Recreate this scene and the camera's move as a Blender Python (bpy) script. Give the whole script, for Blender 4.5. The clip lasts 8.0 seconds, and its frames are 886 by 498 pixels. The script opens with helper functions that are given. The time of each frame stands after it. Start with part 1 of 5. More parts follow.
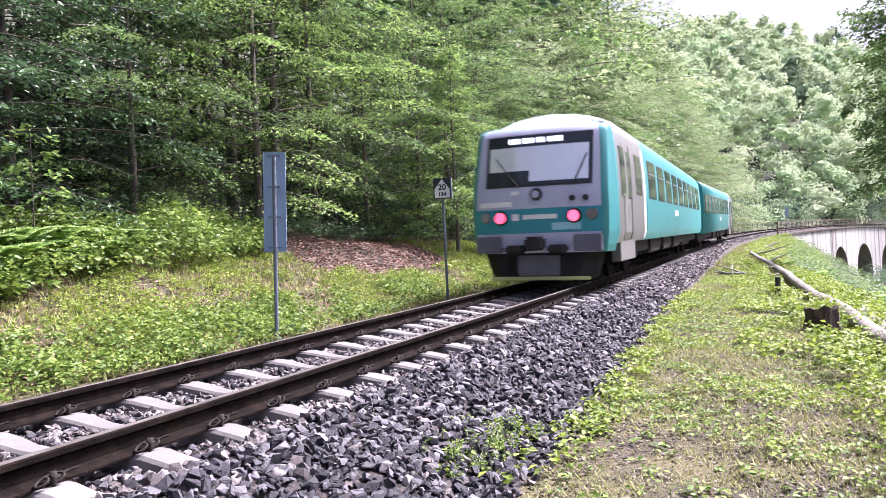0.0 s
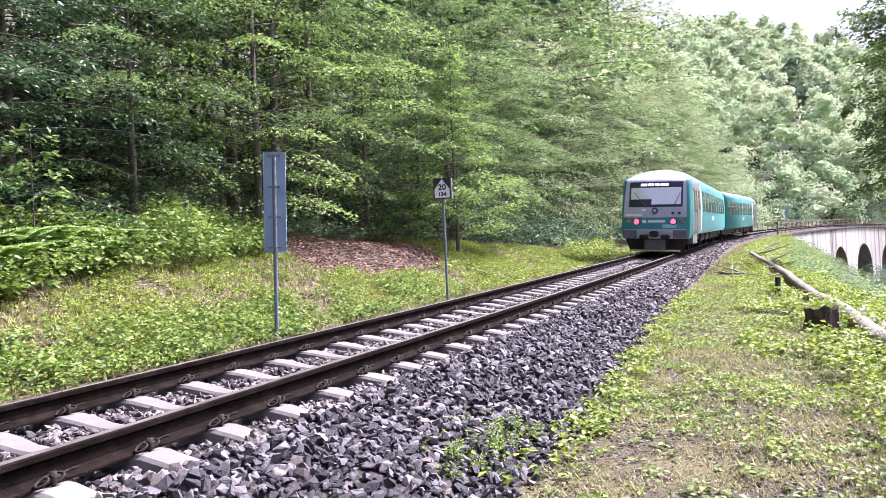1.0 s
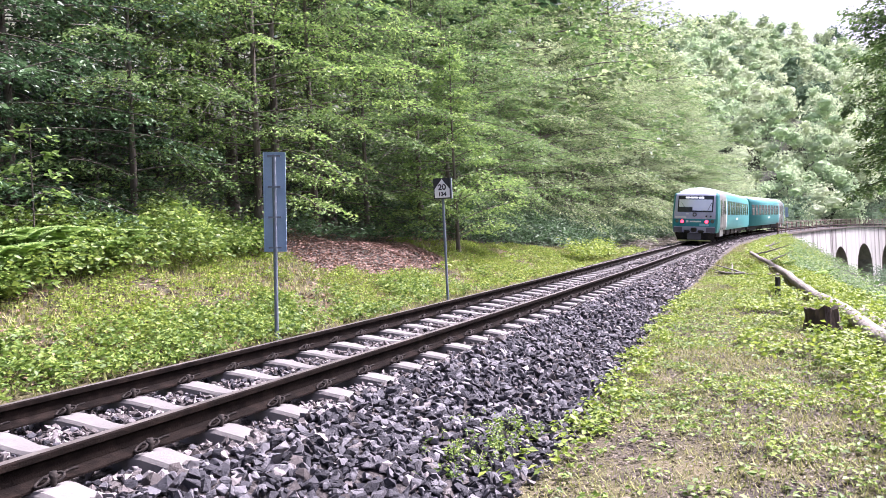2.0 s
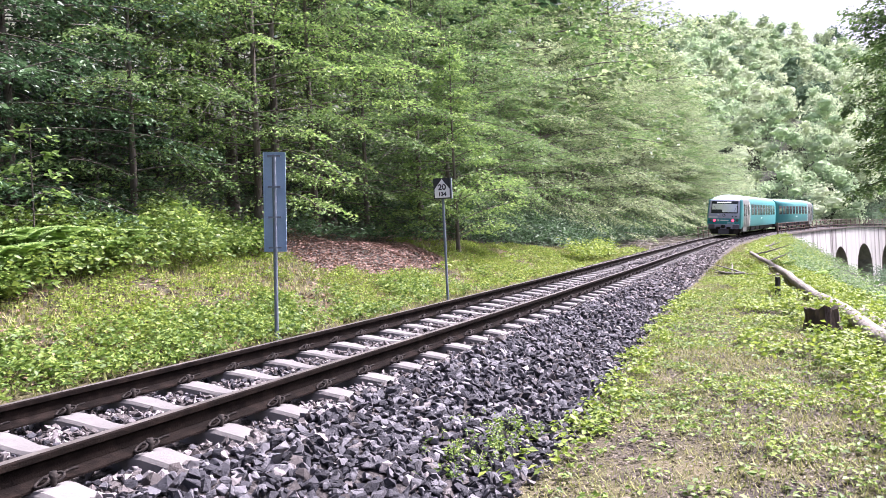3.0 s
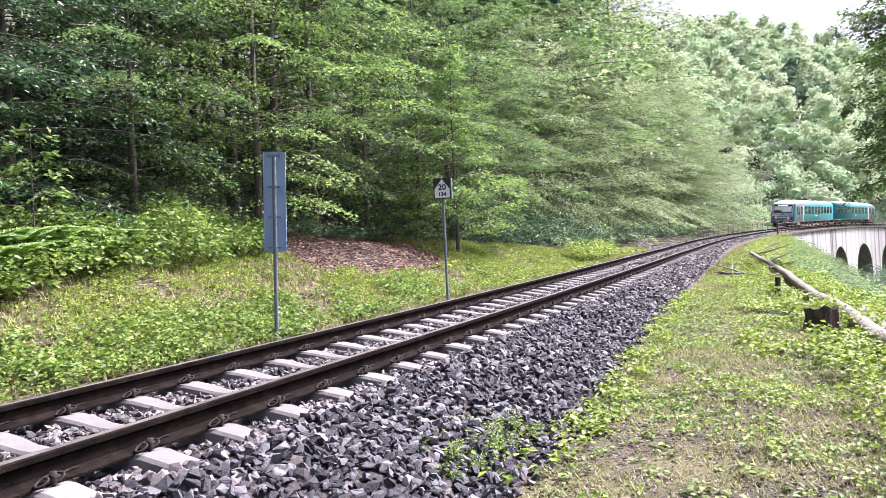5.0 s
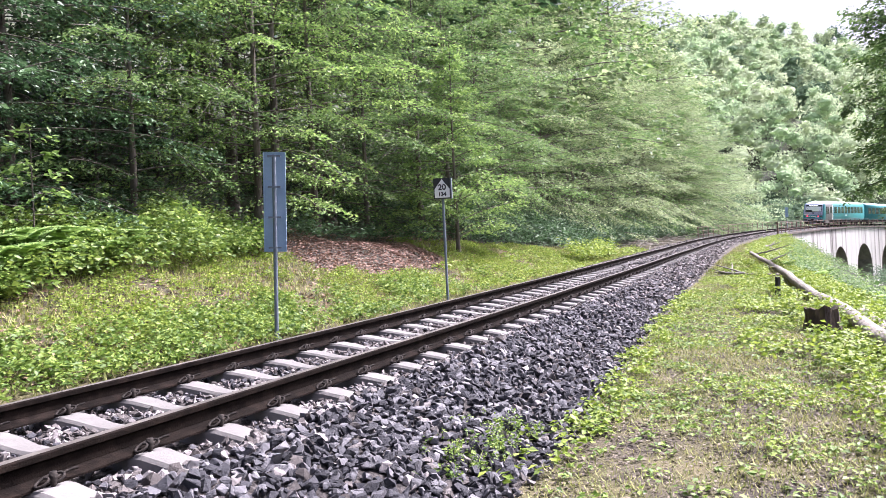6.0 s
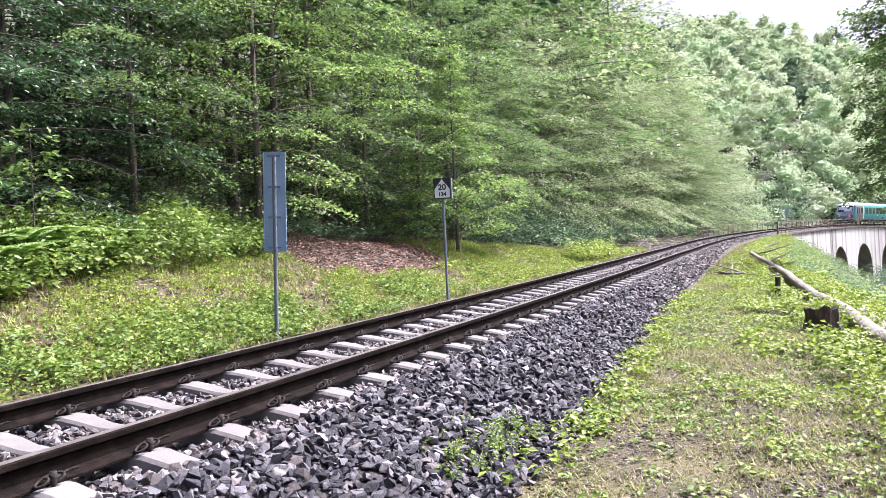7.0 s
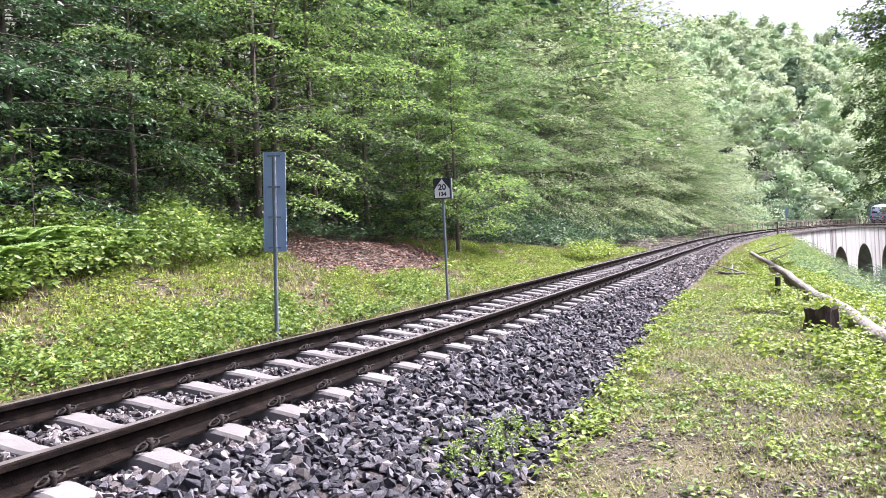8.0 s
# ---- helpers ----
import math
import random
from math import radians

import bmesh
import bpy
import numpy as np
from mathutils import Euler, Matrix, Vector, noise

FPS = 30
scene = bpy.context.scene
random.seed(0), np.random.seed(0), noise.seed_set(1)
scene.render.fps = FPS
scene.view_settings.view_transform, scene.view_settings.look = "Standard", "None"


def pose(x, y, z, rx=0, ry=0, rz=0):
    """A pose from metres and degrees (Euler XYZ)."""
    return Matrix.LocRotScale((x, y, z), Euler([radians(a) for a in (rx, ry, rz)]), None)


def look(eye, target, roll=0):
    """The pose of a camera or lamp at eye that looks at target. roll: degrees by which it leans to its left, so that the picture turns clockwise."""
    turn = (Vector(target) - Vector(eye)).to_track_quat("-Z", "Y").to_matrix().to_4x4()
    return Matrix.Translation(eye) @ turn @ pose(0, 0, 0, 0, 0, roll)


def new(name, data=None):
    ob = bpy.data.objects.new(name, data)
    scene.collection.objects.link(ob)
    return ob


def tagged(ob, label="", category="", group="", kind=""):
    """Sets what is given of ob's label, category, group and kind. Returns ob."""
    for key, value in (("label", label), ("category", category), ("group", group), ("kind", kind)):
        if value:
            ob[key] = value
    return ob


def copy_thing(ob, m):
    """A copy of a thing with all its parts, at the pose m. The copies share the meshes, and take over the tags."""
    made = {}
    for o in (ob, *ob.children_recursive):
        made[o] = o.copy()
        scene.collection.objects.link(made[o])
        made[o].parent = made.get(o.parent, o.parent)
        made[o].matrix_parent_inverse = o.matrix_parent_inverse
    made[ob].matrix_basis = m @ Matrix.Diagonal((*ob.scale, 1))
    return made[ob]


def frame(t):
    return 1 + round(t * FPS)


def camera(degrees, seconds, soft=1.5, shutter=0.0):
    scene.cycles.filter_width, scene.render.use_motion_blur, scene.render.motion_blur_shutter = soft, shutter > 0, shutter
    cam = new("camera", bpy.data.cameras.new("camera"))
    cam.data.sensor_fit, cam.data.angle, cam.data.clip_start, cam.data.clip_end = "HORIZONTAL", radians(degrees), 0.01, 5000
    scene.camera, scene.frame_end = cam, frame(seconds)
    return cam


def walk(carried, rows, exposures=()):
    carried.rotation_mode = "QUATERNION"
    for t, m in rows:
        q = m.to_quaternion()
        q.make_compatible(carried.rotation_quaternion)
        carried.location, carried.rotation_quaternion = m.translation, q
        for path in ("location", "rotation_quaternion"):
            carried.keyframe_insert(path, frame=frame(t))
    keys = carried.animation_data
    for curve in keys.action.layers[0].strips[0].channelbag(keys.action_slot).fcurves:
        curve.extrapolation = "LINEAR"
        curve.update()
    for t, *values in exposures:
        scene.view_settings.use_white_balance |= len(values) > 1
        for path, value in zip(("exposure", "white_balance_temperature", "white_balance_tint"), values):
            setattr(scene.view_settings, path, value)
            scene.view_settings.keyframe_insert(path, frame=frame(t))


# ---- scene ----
cam = camera(63.31, 8.0, soft=0.5, shutter=0.4)
EYE = (0.0, 0.0, 0.9495)
UP = math.tan(radians(0.8182))
walk(cam, [(0.0, look(EYE, (0, 10, EYE[2] + 10 * UP), -2.8515)), (8.0, look(EYE, (0, 10, EYE[2] + 10 * UP), -2.8515))],
     exposures=[(0.0, 1.74, 5700, 32), (1.5, 1.74, 5700, 33), (3.5, 1.7, 5700, 29), (6.0, 1.7, 5700, 26), (8.0, 1.7, 5700, 26)])

# ---- light ----
SUN_AZ, SUN_EL = 68.0, 57.0          # degrees right of the view direction, and above the horizon
world = bpy.data.worlds.new("world")
scene.world = world
world.use_nodes = True
wn = world.node_tree.nodes
sky = wn.new("ShaderNodeTexSky")
sky.sky_type, sky.sun_disc = "NISHITA", False
sky.sun_elevation, sky.sun_rotation = radians(SUN_EL), radians(SUN_AZ)
sky.air_density, sky.dust_density, sky.ozone_density = 0.7, 10.0, 0.3
wn["Background"].inputs["Strength"].default_value = 0.09
world.node_tree.links.new(sky.outputs[0], wn["Background"].inputs[0])
sun_data = bpy.data.lights.new("sun", "SUN")
sun_data.energy, sun_data.angle, sun_data.color = 4.6, radians(11), (1.0, 0.95, 0.86)
sun = new("sun", sun_data)
sa, se = radians(SUN_AZ), radians(SUN_EL)
sun.matrix_world = look((math.sin(sa) * math.cos(se) * 50, math.cos(sa) * math.cos(se) * 50, math.sin(se) * 50), (0, 0, 0))


# ---- materials ----
def material(name, colours, scale=4.0, rough=0.8, bump=0.3, metal=0.0, island=0.0, translucent=0.0, detail=6.0,
             coords="Object", stretch=(1, 1, 1), fine=60.0, spec=0.5, per_object=False, emission=0.0, second=None, bump_scale=None):
    m = bpy.data.materials.new(name)
    m.use_nodes = True
    nt = m.node_tree
    n, link = nt.nodes, nt.links.new
    b = n["Principled BSDF"]
    b.inputs["Roughness"].default_value, b.inputs["Metallic"].default_value = rough, metal
    b.inputs["Specular IOR Level"].default_value = spec
    tc, mp = n.new("ShaderNodeTexCoord"), n.new("ShaderNodeMapping")
    mp.inputs["Scale"].default_value = stretch
    link(tc.outputs[coords], mp.inputs[0])
    big, small = n.new("ShaderNodeTexNoise"), n.new("ShaderNodeTexNoise")
    big.inputs["Scale"].default_value, big.inputs["Detail"].default_value = scale, detail
    small.inputs["Scale"].default_value, small.inputs["Detail"].default_value = fine, 4
    link(mp.outputs[0], big.inputs[0]), link(mp.outputs[0], small.inputs[0])
    mix = n.new("ShaderNodeMath")
    mix.operation, mix.use_clamp = "MULTIPLY_ADD", True
    link(small.outputs[0], mix.inputs[0])
    mix.inputs[1].default_value = 0.35
    sub = n.new("ShaderNodeMath")
    sub.operation = "SUBTRACT"
    link(big.outputs[0], sub.inputs[0])
    sub.inputs[1].default_value = 0.175
    link(sub.outputs[0], mix.inputs[2])
    value = mix.outputs[0]
    if island or per_object:
        g = n.new("ShaderNodeObjectInfo" if per_object else "ShaderNodeNewGeometry")
        amount = island or 0.5
        a = n.new("ShaderNodeMath")
        a.operation = "MULTIPLY_ADD"
        link(g.outputs["Random" if per_object else "Random Per Island"], a.inputs[0])
        a.inputs[1].default_value = amount
        s = n.new("ShaderNodeMath")
        s.operation = "MULTIPLY"
        link(value, s.inputs[0])
        s.inputs[1].default_value = 1 - amount
        link(s.outputs[0], a.inputs[2])
        value = a.outputs[0]
    ramp = n.new("ShaderNodeValToRGB")
    e = ramp.color_ramp.elements
    lo, hi = (0.3, 0.7) if not (island or per_object) else (0.1, 0.9)
    for i in range(len(colours) - 2):
        e.new(0.5)
    for i, c in enumerate(colours):
        e[i].position = lo + (hi - lo) * i / (len(colours) - 1)
        e[i].color = (*c, 1)
    link(value, ramp.inputs[0])
    link(ramp.outputs[0], b.inputs["Base Color"])
    if bump:
        bp = n.new("ShaderNodeBump")
        bp.inputs["Strength"].default_value, bp.inputs["Distance"].default_value = bump, 0.02
        link((small if bump_scale is None else big).outputs[0], bp.inputs["Height"])
        link(bp.outputs[0], b.inputs["Normal"])
    if emission:
        link(ramp.outputs[0], b.inputs["Emission Color"])
        b.inputs["Emission Strength"].default_value = emission
    if translucent:
        tr, ms = n.new("ShaderNodeBsdfTranslucent"), n.new("ShaderNodeMixShader")
        link(ramp.outputs[0], tr.inputs[0])
        ms.inputs[0].default_value = translucent
        link(b.outputs[0], ms.inputs[1]), link(tr.outputs[0], ms.inputs[2])
        link(ms.outputs[0], n["Material Output"].inputs[0])
    return m


M_LEAF = material("beech_leaf", [(0.0455, 0.0975, 0.0286), (0.1235, 0.208, 0.065), (0.26, 0.364, 0.117)], island=0.6, translucent=0.48, rough=0.5, bump=0, scale=0.5)
M_LEAF_LIGHT = material("young_leaf", [(0.072, 0.144, 0.0325), (0.192, 0.306, 0.078), (0.36, 0.492, 0.143)], island=0.6, translucent=0.48, rough=0.5, bump=0, scale=0.5)
# Beech leaf darkened: the shade inside the wood is put into the colour.
M_LEAF_SHADED = material("shaded_leaf", [(0.021, 0.051, 0.0208), (0.057, 0.117, 0.048), (0.15, 0.2475, 0.112)], island=0.6, translucent=0.3, rough=0.5, bump=0, scale=0.4)
# Beech leaf lightened towards grey-green: haze along the track is in the colour.
M_LEAF_HAZE = material("hazed_beech_leaf", [(0.1091, 0.1643, 0.0772), (0.2566, 0.3286, 0.1615), (0.4748, 0.5478, 0.2807)], island=0.6, translucent=0.48, rough=0.6, bump=0, scale=0.5)
# Hill leaves paled beyond their own green to stand for haze and sunlight.
M_HILL_HAZE = material("hazy_sunlit_hill_leaf", [(0.3174, 0.3926, 0.2444), (0.4761, 0.552, 0.3594), (0.6613, 0.7115, 0.5175)], island=0.3, translucent=0.4, rough=1.0, spec=0.0, bump=0, scale=0.05, detail=3)
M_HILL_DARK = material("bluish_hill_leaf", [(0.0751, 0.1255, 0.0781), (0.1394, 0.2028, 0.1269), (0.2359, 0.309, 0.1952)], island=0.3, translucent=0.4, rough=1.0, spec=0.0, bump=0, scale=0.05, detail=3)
# Also paled: haze over the hillside is mixed into this leaf colour.
M_LEAF_FAR = material("hazed_hill_leaf", [(0.2318, 0.3301, 0.1929), (0.4019, 0.5095, 0.3101), (0.6182, 0.7176, 0.4862)], island=0.3, translucent=0.4, rough=1.0, spec=0.0, bump=0, scale=0.06, coords="Object", detail=3)
M_HERB = material("herb_leaf", [(0.0481, 0.1033, 0.0169), (0.1373, 0.2186, 0.037), (0.302, 0.3886, 0.0739)], island=0.6, translucent=0.4, rough=0.55, bump=0, scale=0.6)
M_HERB_YELLOW = material("sunlit_herb_leaf", [(0.0704, 0.1232, 0.0123), (0.1848, 0.264, 0.0299), (0.3344, 0.4136, 0.066)], island=0.6, translucent=0.4, rough=0.55, bump=0, scale=0.6)
M_GRASS = material("dry_grass", [(0.09, 0.125, 0.03), (0.22, 0.245, 0.065), (0.4, 0.37, 0.15)], island=0.6, translucent=0.3, rough=0.7, bump=0, scale=0.8)
M_BARK = material("bark", [(0.05, 0.042, 0.035), (0.1, 0.085, 0.07), (0.17, 0.155, 0.13)], scale=5, stretch=(1, 1, 0.25), rough=0.9, bump=0.8, fine=25)
M_BARK_PALE = material("pale_log_bark", [(0.08, 0.072, 0.056), (0.176, 0.16, 0.132), (0.264, 0.24, 0.208)], scale=6, rough=0.85, bump=0.6, fine=40)
M_SOIL = material("forest_soil", [(0.025, 0.021, 0.017), (0.055, 0.047, 0.036), (0.095, 0.085, 0.06)], scale=3.5, rough=0.95, bump=1.0, fine=90)
# Green-brown floor, darkened further so the wood's shade is in its colour.
M_FLOOR = material("mossy_shaded_floor", [(0.012, 0.014, 0.008), (0.03, 0.036, 0.017), (0.055, 0.07, 0.03)], scale=0.8, rough=0.95, bump=0.8, fine=12)
M_PATH = material("mossy_litter_ground", [(0.0232, 0.0173, 0.0135), (0.0535, 0.0433, 0.0248), (0.079, 0.0722, 0.027), (0.1116, 0.0928, 0.0495)], scale=2.6, rough=0.95, bump=1.0, fine=55)
M_BITS = material("dry_bits", [(0.05, 0.04, 0.03), (0.115, 0.095, 0.07), (0.22, 0.185, 0.14)], island=0.7, rough=0.8, bump=0, scale=2)
M_LITTER = material("leaf_litter", [(0.12, 0.065, 0.045), (0.25, 0.15, 0.11), (0.4, 0.27, 0.21)], island=0.6, rough=0.8, bump=0, scale=2)
M_STONE = material("ballast_stone", [(0.0119, 0.0119, 0.0145), (0.0425, 0.0425, 0.0485), (0.17, 0.1658, 0.1742)], island=0.7, spec=0.25, rough=0.75, bump=0.5, fine=60, scale=12)
M_STONE_RUST = material("rust_dusted_stone", [(0.0339, 0.0294, 0.0271), (0.1131, 0.1018, 0.0973), (0.2941, 0.2714, 0.2657)], island=0.7, spec=0.2, rough=0.85, bump=0.5, fine=60, scale=12)
# Bed stone coloured darker to stand for the shade in gaps between stones.
M_BALLAST = material("ballast_bed", [(0.016, 0.014, 0.013), (0.05, 0.045, 0.043), (0.11, 0.1, 0.097)], scale=22, spec=0.1, rough=0.9, bump=1.0, fine=70)
M_CONCRETE = material("sleeper_concrete", [(0.0825, 0.078, 0.0735), (0.1387, 0.132, 0.1245), (0.195, 0.1875, 0.177)], scale=5, rough=0.85, bump=0.2, fine=60, per_object=True, island=0.25)
# Rust darkened to near black; shade under the rail head is in it.
M_RUST = material("rusty_shaded_rail", [(0.0042, 0.0031, 0.0026), (0.0084, 0.0063, 0.0051), (0.0168, 0.0119, 0.0095)], scale=9, rough=0.85, bump=0.35, fine=90, spec=0.05)
M_RAILTOP = material("polished_rail_head", [(0.085, 0.075, 0.068), (0.135, 0.122, 0.112)], scale=3, rough=0.5, metal=0.2, bump=0.05)
M_CLIP = material("spring_clip_steel", [(0.012, 0.0096, 0.0084), (0.036, 0.03, 0.0258)], scale=30, rough=0.8, metal=0.0, spec=0.2, bump=0.3)
M_GALV = material("galvanised_steel", [(0.11, 0.14, 0.17), (0.17, 0.2, 0.24)], scale=6, rough=0.6, metal=0.2, bump=0.08)
M_ALU = material("blue_grey_sign_back", [(0.2527, 0.3675, 0.4807), (0.3325, 0.4594, 0.5819)], scale=3, rough=0.5, metal=0.2, bump=0.05)
M_BLACK = material("black_enamel", [(0.012, 0.012, 0.013), (0.025, 0.025, 0.026)], scale=8, rough=0.5, bump=0.05)
M_WHITE = material("white_enamel", [(0.74, 0.74, 0.72), (0.82, 0.82, 0.8)], scale=4, rough=0.5, bump=0.05)
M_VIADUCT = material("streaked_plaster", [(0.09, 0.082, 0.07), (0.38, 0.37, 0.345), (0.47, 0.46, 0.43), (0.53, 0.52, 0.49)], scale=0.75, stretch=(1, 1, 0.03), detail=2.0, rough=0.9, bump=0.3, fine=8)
M_ARCH = material("arch_stone", [(0.16, 0.14, 0.12), (0.28, 0.25, 0.22)], scale=1.5, rough=0.9, bump=0.5, fine=8)
M_COPING = material("weathered_coping", [(0.05, 0.04, 0.033), (0.12, 0.1, 0.085)], scale=2, rough=0.9, bump=0.4, fine=12)
M_RAILING = material("rusty_brown_paint", [(0.084, 0.056, 0.0448), (0.182, 0.119, 0.091)], scale=6, rough=0.75, bump=0.2)
M_STUMP = material("rotten_wood", [(0.02, 0.016, 0.012), (0.055, 0.04, 0.03), (0.11, 0.085, 0.06)], scale=7, stretch=(1, 1, 0.3), rough=0.95, bump=1.0, fine=30)
M_TEAL = material("teal_paint", [(0.0382, 0.2295, 0.2338), (0.051, 0.255, 0.2592)], scale=1.2, rough=0.35, bump=0.02, fine=200)
M_TEAL_DARK = material("dark_teal_paint", [(0.02, 0.24, 0.29), (0.03, 0.28, 0.33)], scale=1.2, rough=0.35, bump=0.02, fine=200)
M_CREAM = material("light_grey_paint", [(0.1394, 0.141, 0.1328), (0.1722, 0.1738, 0.164)], scale=1.2, rough=0.45, bump=0.02, fine=200)
# Roof teal made paler: skylight from above is put into the colour.
M_ROOF = material("skylit_roof_paint", [(0.264, 0.3784, 0.374), (0.3344, 0.44, 0.4356)], scale=1.0, rough=0.5, bump=0.05)
M_FACE = material("slate_grey_paint", [(0.4062, 0.4225, 0.5444), (0.4875, 0.5038, 0.6338)], scale=2, rough=0.45, bump=0.03)
M_BEAM = material("dark_slate_paint", [(0.1, 0.1, 0.13), (0.15, 0.15, 0.19)], scale=2, rough=0.55, bump=0.05)
M_UNDER = material("grimy_underframe", [(0.012, 0.011, 0.011), (0.035, 0.031, 0.03)], scale=5, rough=0.85, bump=0.3)
M_GLASS = material("dark_window_glass", [(0.02, 0.025, 0.028), (0.03, 0.036, 0.04)], scale=2, rough=0.06, bump=0)
M_SCREEN = material("windscreen_glass", [(0.03, 0.035, 0.04), (0.04, 0.045, 0.05)], scale=2, rough=0.04, bump=0)
# Glossy white that paints the bright sky's reflection onto the windscreen.
M_SKY_GLARE = material("sky_reflection_white", [(0.86, 0.89, 0.92), (0.93, 0.95, 0.97)], scale=2, spec=1.0, rough=0.16, metal=0.3, bump=0.02)
M_RED = material("red_tail_light", [(1.0, 0.04, 0.08), (1.0, 0.1, 0.15)], rough=0.3, bump=0, emission=1.1)
M_CHROME = material("headlamp_glass", [(0.18, 0.18, 0.19), (0.26, 0.26, 0.27)], rough=0.15, metal=0.5, bump=0)
M_LIME = material("yellow_green_edge_paint", [(0.5, 0.55, 0.2), (0.58, 0.62, 0.28)], rough=0.5, bump=0)
M_DISPLAY = material("lit_destination_display", [(0.85, 0.87, 0.88), (0.9, 0.92, 0.93)], rough=0.5, bump=0, emission=0.6)
M_BLUE_STRIP = material("pale_blue_marking", [(0.25, 0.55, 0.66), (0.3, 0.6, 0.7)], rough=0.5, bump=0)


# ---- mesh helpers ----
def np_mesh(name, verts, faces, mats, index=None, smooth=False):
    verts, faces = np.asarray(verts, np.float32), np.asarray(faces, np.int32)
    me = bpy.data.meshes.new(name)
    k = faces.shape[1]
    me.vertices.add(len(verts)), me.loops.add(faces.size), me.polygons.add(len(faces))
    me.vertices.foreach_set("co", verts.ravel())
    me.loops.foreach_set("vertex_index", faces.ravel())
    me.polygons.foreach_set("loop_start", np.arange(0, faces.size, k, dtype=np.int32))
    if index is not None:
        me.polygons.foreach_set("material_index", np.asarray(index, np.int32))
    me.update(calc_edges=True)
    me.polygons.foreach_set("use_smooth", np.full(len(faces), smooth, bool))
    for m in (mats if isinstance(mats, (list, tuple)) else [mats]):
        me.materials.append(m)
    return me


def part(name, bm, material_, parent=None, label="", smooth=False):
    """Links a bmesh as one mesh object, under its thing where there is one."""
    me = bpy.data.meshes.new(name)
    bm.to_mesh(me)
    bm.free()
    for m in (material_ if isinstance(material_, (list, tuple)) else [material_]):
        me.materials.append(m)
    if smooth:
        for p in me.polygons:
            p.use_smooth = True
    return put(name, me, parent, label)


def put(name, me, parent=None, label=""):
    ob = new(name, me)
    if parent is not None:
        ob.parent = parent
    if label:
        ob["label"] = label
    return ob


def box(bm, x0, x1, y0, y1, z0, z1, bevel=0.0):
    r = bmesh.ops.create_cube(bm, size=1, matrix=Matrix.Translation(((x0 + x1) / 2, (y0 + y1) / 2, (z0 + z1) / 2)) @ Matrix.Diagonal((x1 - x0, y1 - y0, z1 - z0, 1)))
    if bevel:
        es = list({e for v in r["verts"] for e in v.link_edges})
        bmesh.ops.bevel(bm, geom=es, offset=bevel, segments=2, affect="EDGES")
    return bm


def boxed(*a, **k):
    return box(bmesh.new(), *a, **k)


def tube_np(points, radii, sides=6):
    """Verts and quads of a tapered tube along points."""
    p = np.asarray(points, float)
    d = np.gradient(p, axis=0)
    d /= np.linalg.norm(d, axis=1)[:, None] + 1e-9
    ref = np.where(np.abs(d[:, 2:3]) > 0.9, [[1.0, 0, 0]], [[0, 0, 1.0]])
    u = np.cross(d, ref)
    u /= np.linalg.norm(u, axis=1)[:, None] + 1e-9
    w = np.cross(d, u)
    a = np.arange(sides) * 2 * np.pi / sides
    v = p[:, None] + np.asarray(radii)[:, None, None] * (np.cos(a)[None, :, None] * u[:, None] + np.sin(a)[None, :, None] * w[:, None])
    i = np.arange(len(p) - 1)[:, None] * sides
    j = np.arange(sides)[None, :]
    j2 = (j + 1) % sides
    f = np.stack([i + j, i + j2, i + sides + j2, i + sides + j], -1).reshape(-1, 4)
    return v.reshape(-1, 3), f


def joined(pieces):
    vs, fs, o = [], [], 0
    for v, f in pieces:
        vs.append(v), fs.append(f + o)
        o += len(v)
    return np.concatenate(vs), np.concatenate(fs)


# ---- the line of the track: s metres along it, n metres to its right ----
DS = 0.05
TS = np.arange(-80, 420, DS)
TK = np.where(TS < -5, 0, -0.0024 + 0.0064 * np.clip((TS - 6.68) / 52.15, 0, 1))
TK = np.where(TS > 140, 0.004 * np.clip(1 - (TS - 140) / 40, 0, 1), TK)
TKI = np.cumsum(TK) * DS
TTH = radians(-26.3725) - (TKI - TKI[int(78 / DS)])
TX, TY = np.cumsum(-np.sin(TTH)) * DS, np.cumsum(np.cos(TTH)) * DS
TX += -4.3163 * math.cos(radians(26.3725)) - TX[int(80 / DS)]
TY += 4.3163 * math.sin(radians(26.3725)) - TY[int(80 / DS)]
TZ = np.clip(TS, 0, 130) * 0.0238 + np.interp(TS, [40, 65, 90, 115, 150], [0, 0.15, 0.3, 0.3, 0.2])
TC = np.tan(np.radians(0.067 + 2.25 * np.clip((TS - 5) / 30, 0, 1) + 2.9 * np.clip((TS - 33) / 20, 0, 1)))


def track(s, n=0.0, up=0.0, cant=True):
    """The point n metres right of the track's centre at s, up metres over the rail tops."""
    s = np.asarray(s, float)
    x, y, z, th, c = (np.interp(s, TS, a) for a in (TX, TY, TZ, TTH, TC))
    return np.stack([x + n * np.cos(th), y + n * np.sin(th), z + up - (n * c if cant else 0 * c)], -1)


def heading(s):
    return float(np.interp(s, TS, TTH))


def track_pose(s, n=0.0, up=0.0):
    p = track(s, n, up)
    c = float(np.interp(s, TS, TC))
    return Matrix.Translation(Vector(p)) @ Matrix.Rotation(heading(s), 4, "Z") @ Matrix.Rotation(math.atan(c), 4, "Y")


def lerp(x, xs, ys):
    return np.interp(x, xs, ys)


def smooth(x, a, b):
    t = np.clip((x - a) / (b - a), 0, 1)
    return t * t * (3 - 2 * t)


def foot(s):
    return lerp(s, [4, 9, 14, 60], [2.75, 2.55, 2.4, 2.35])


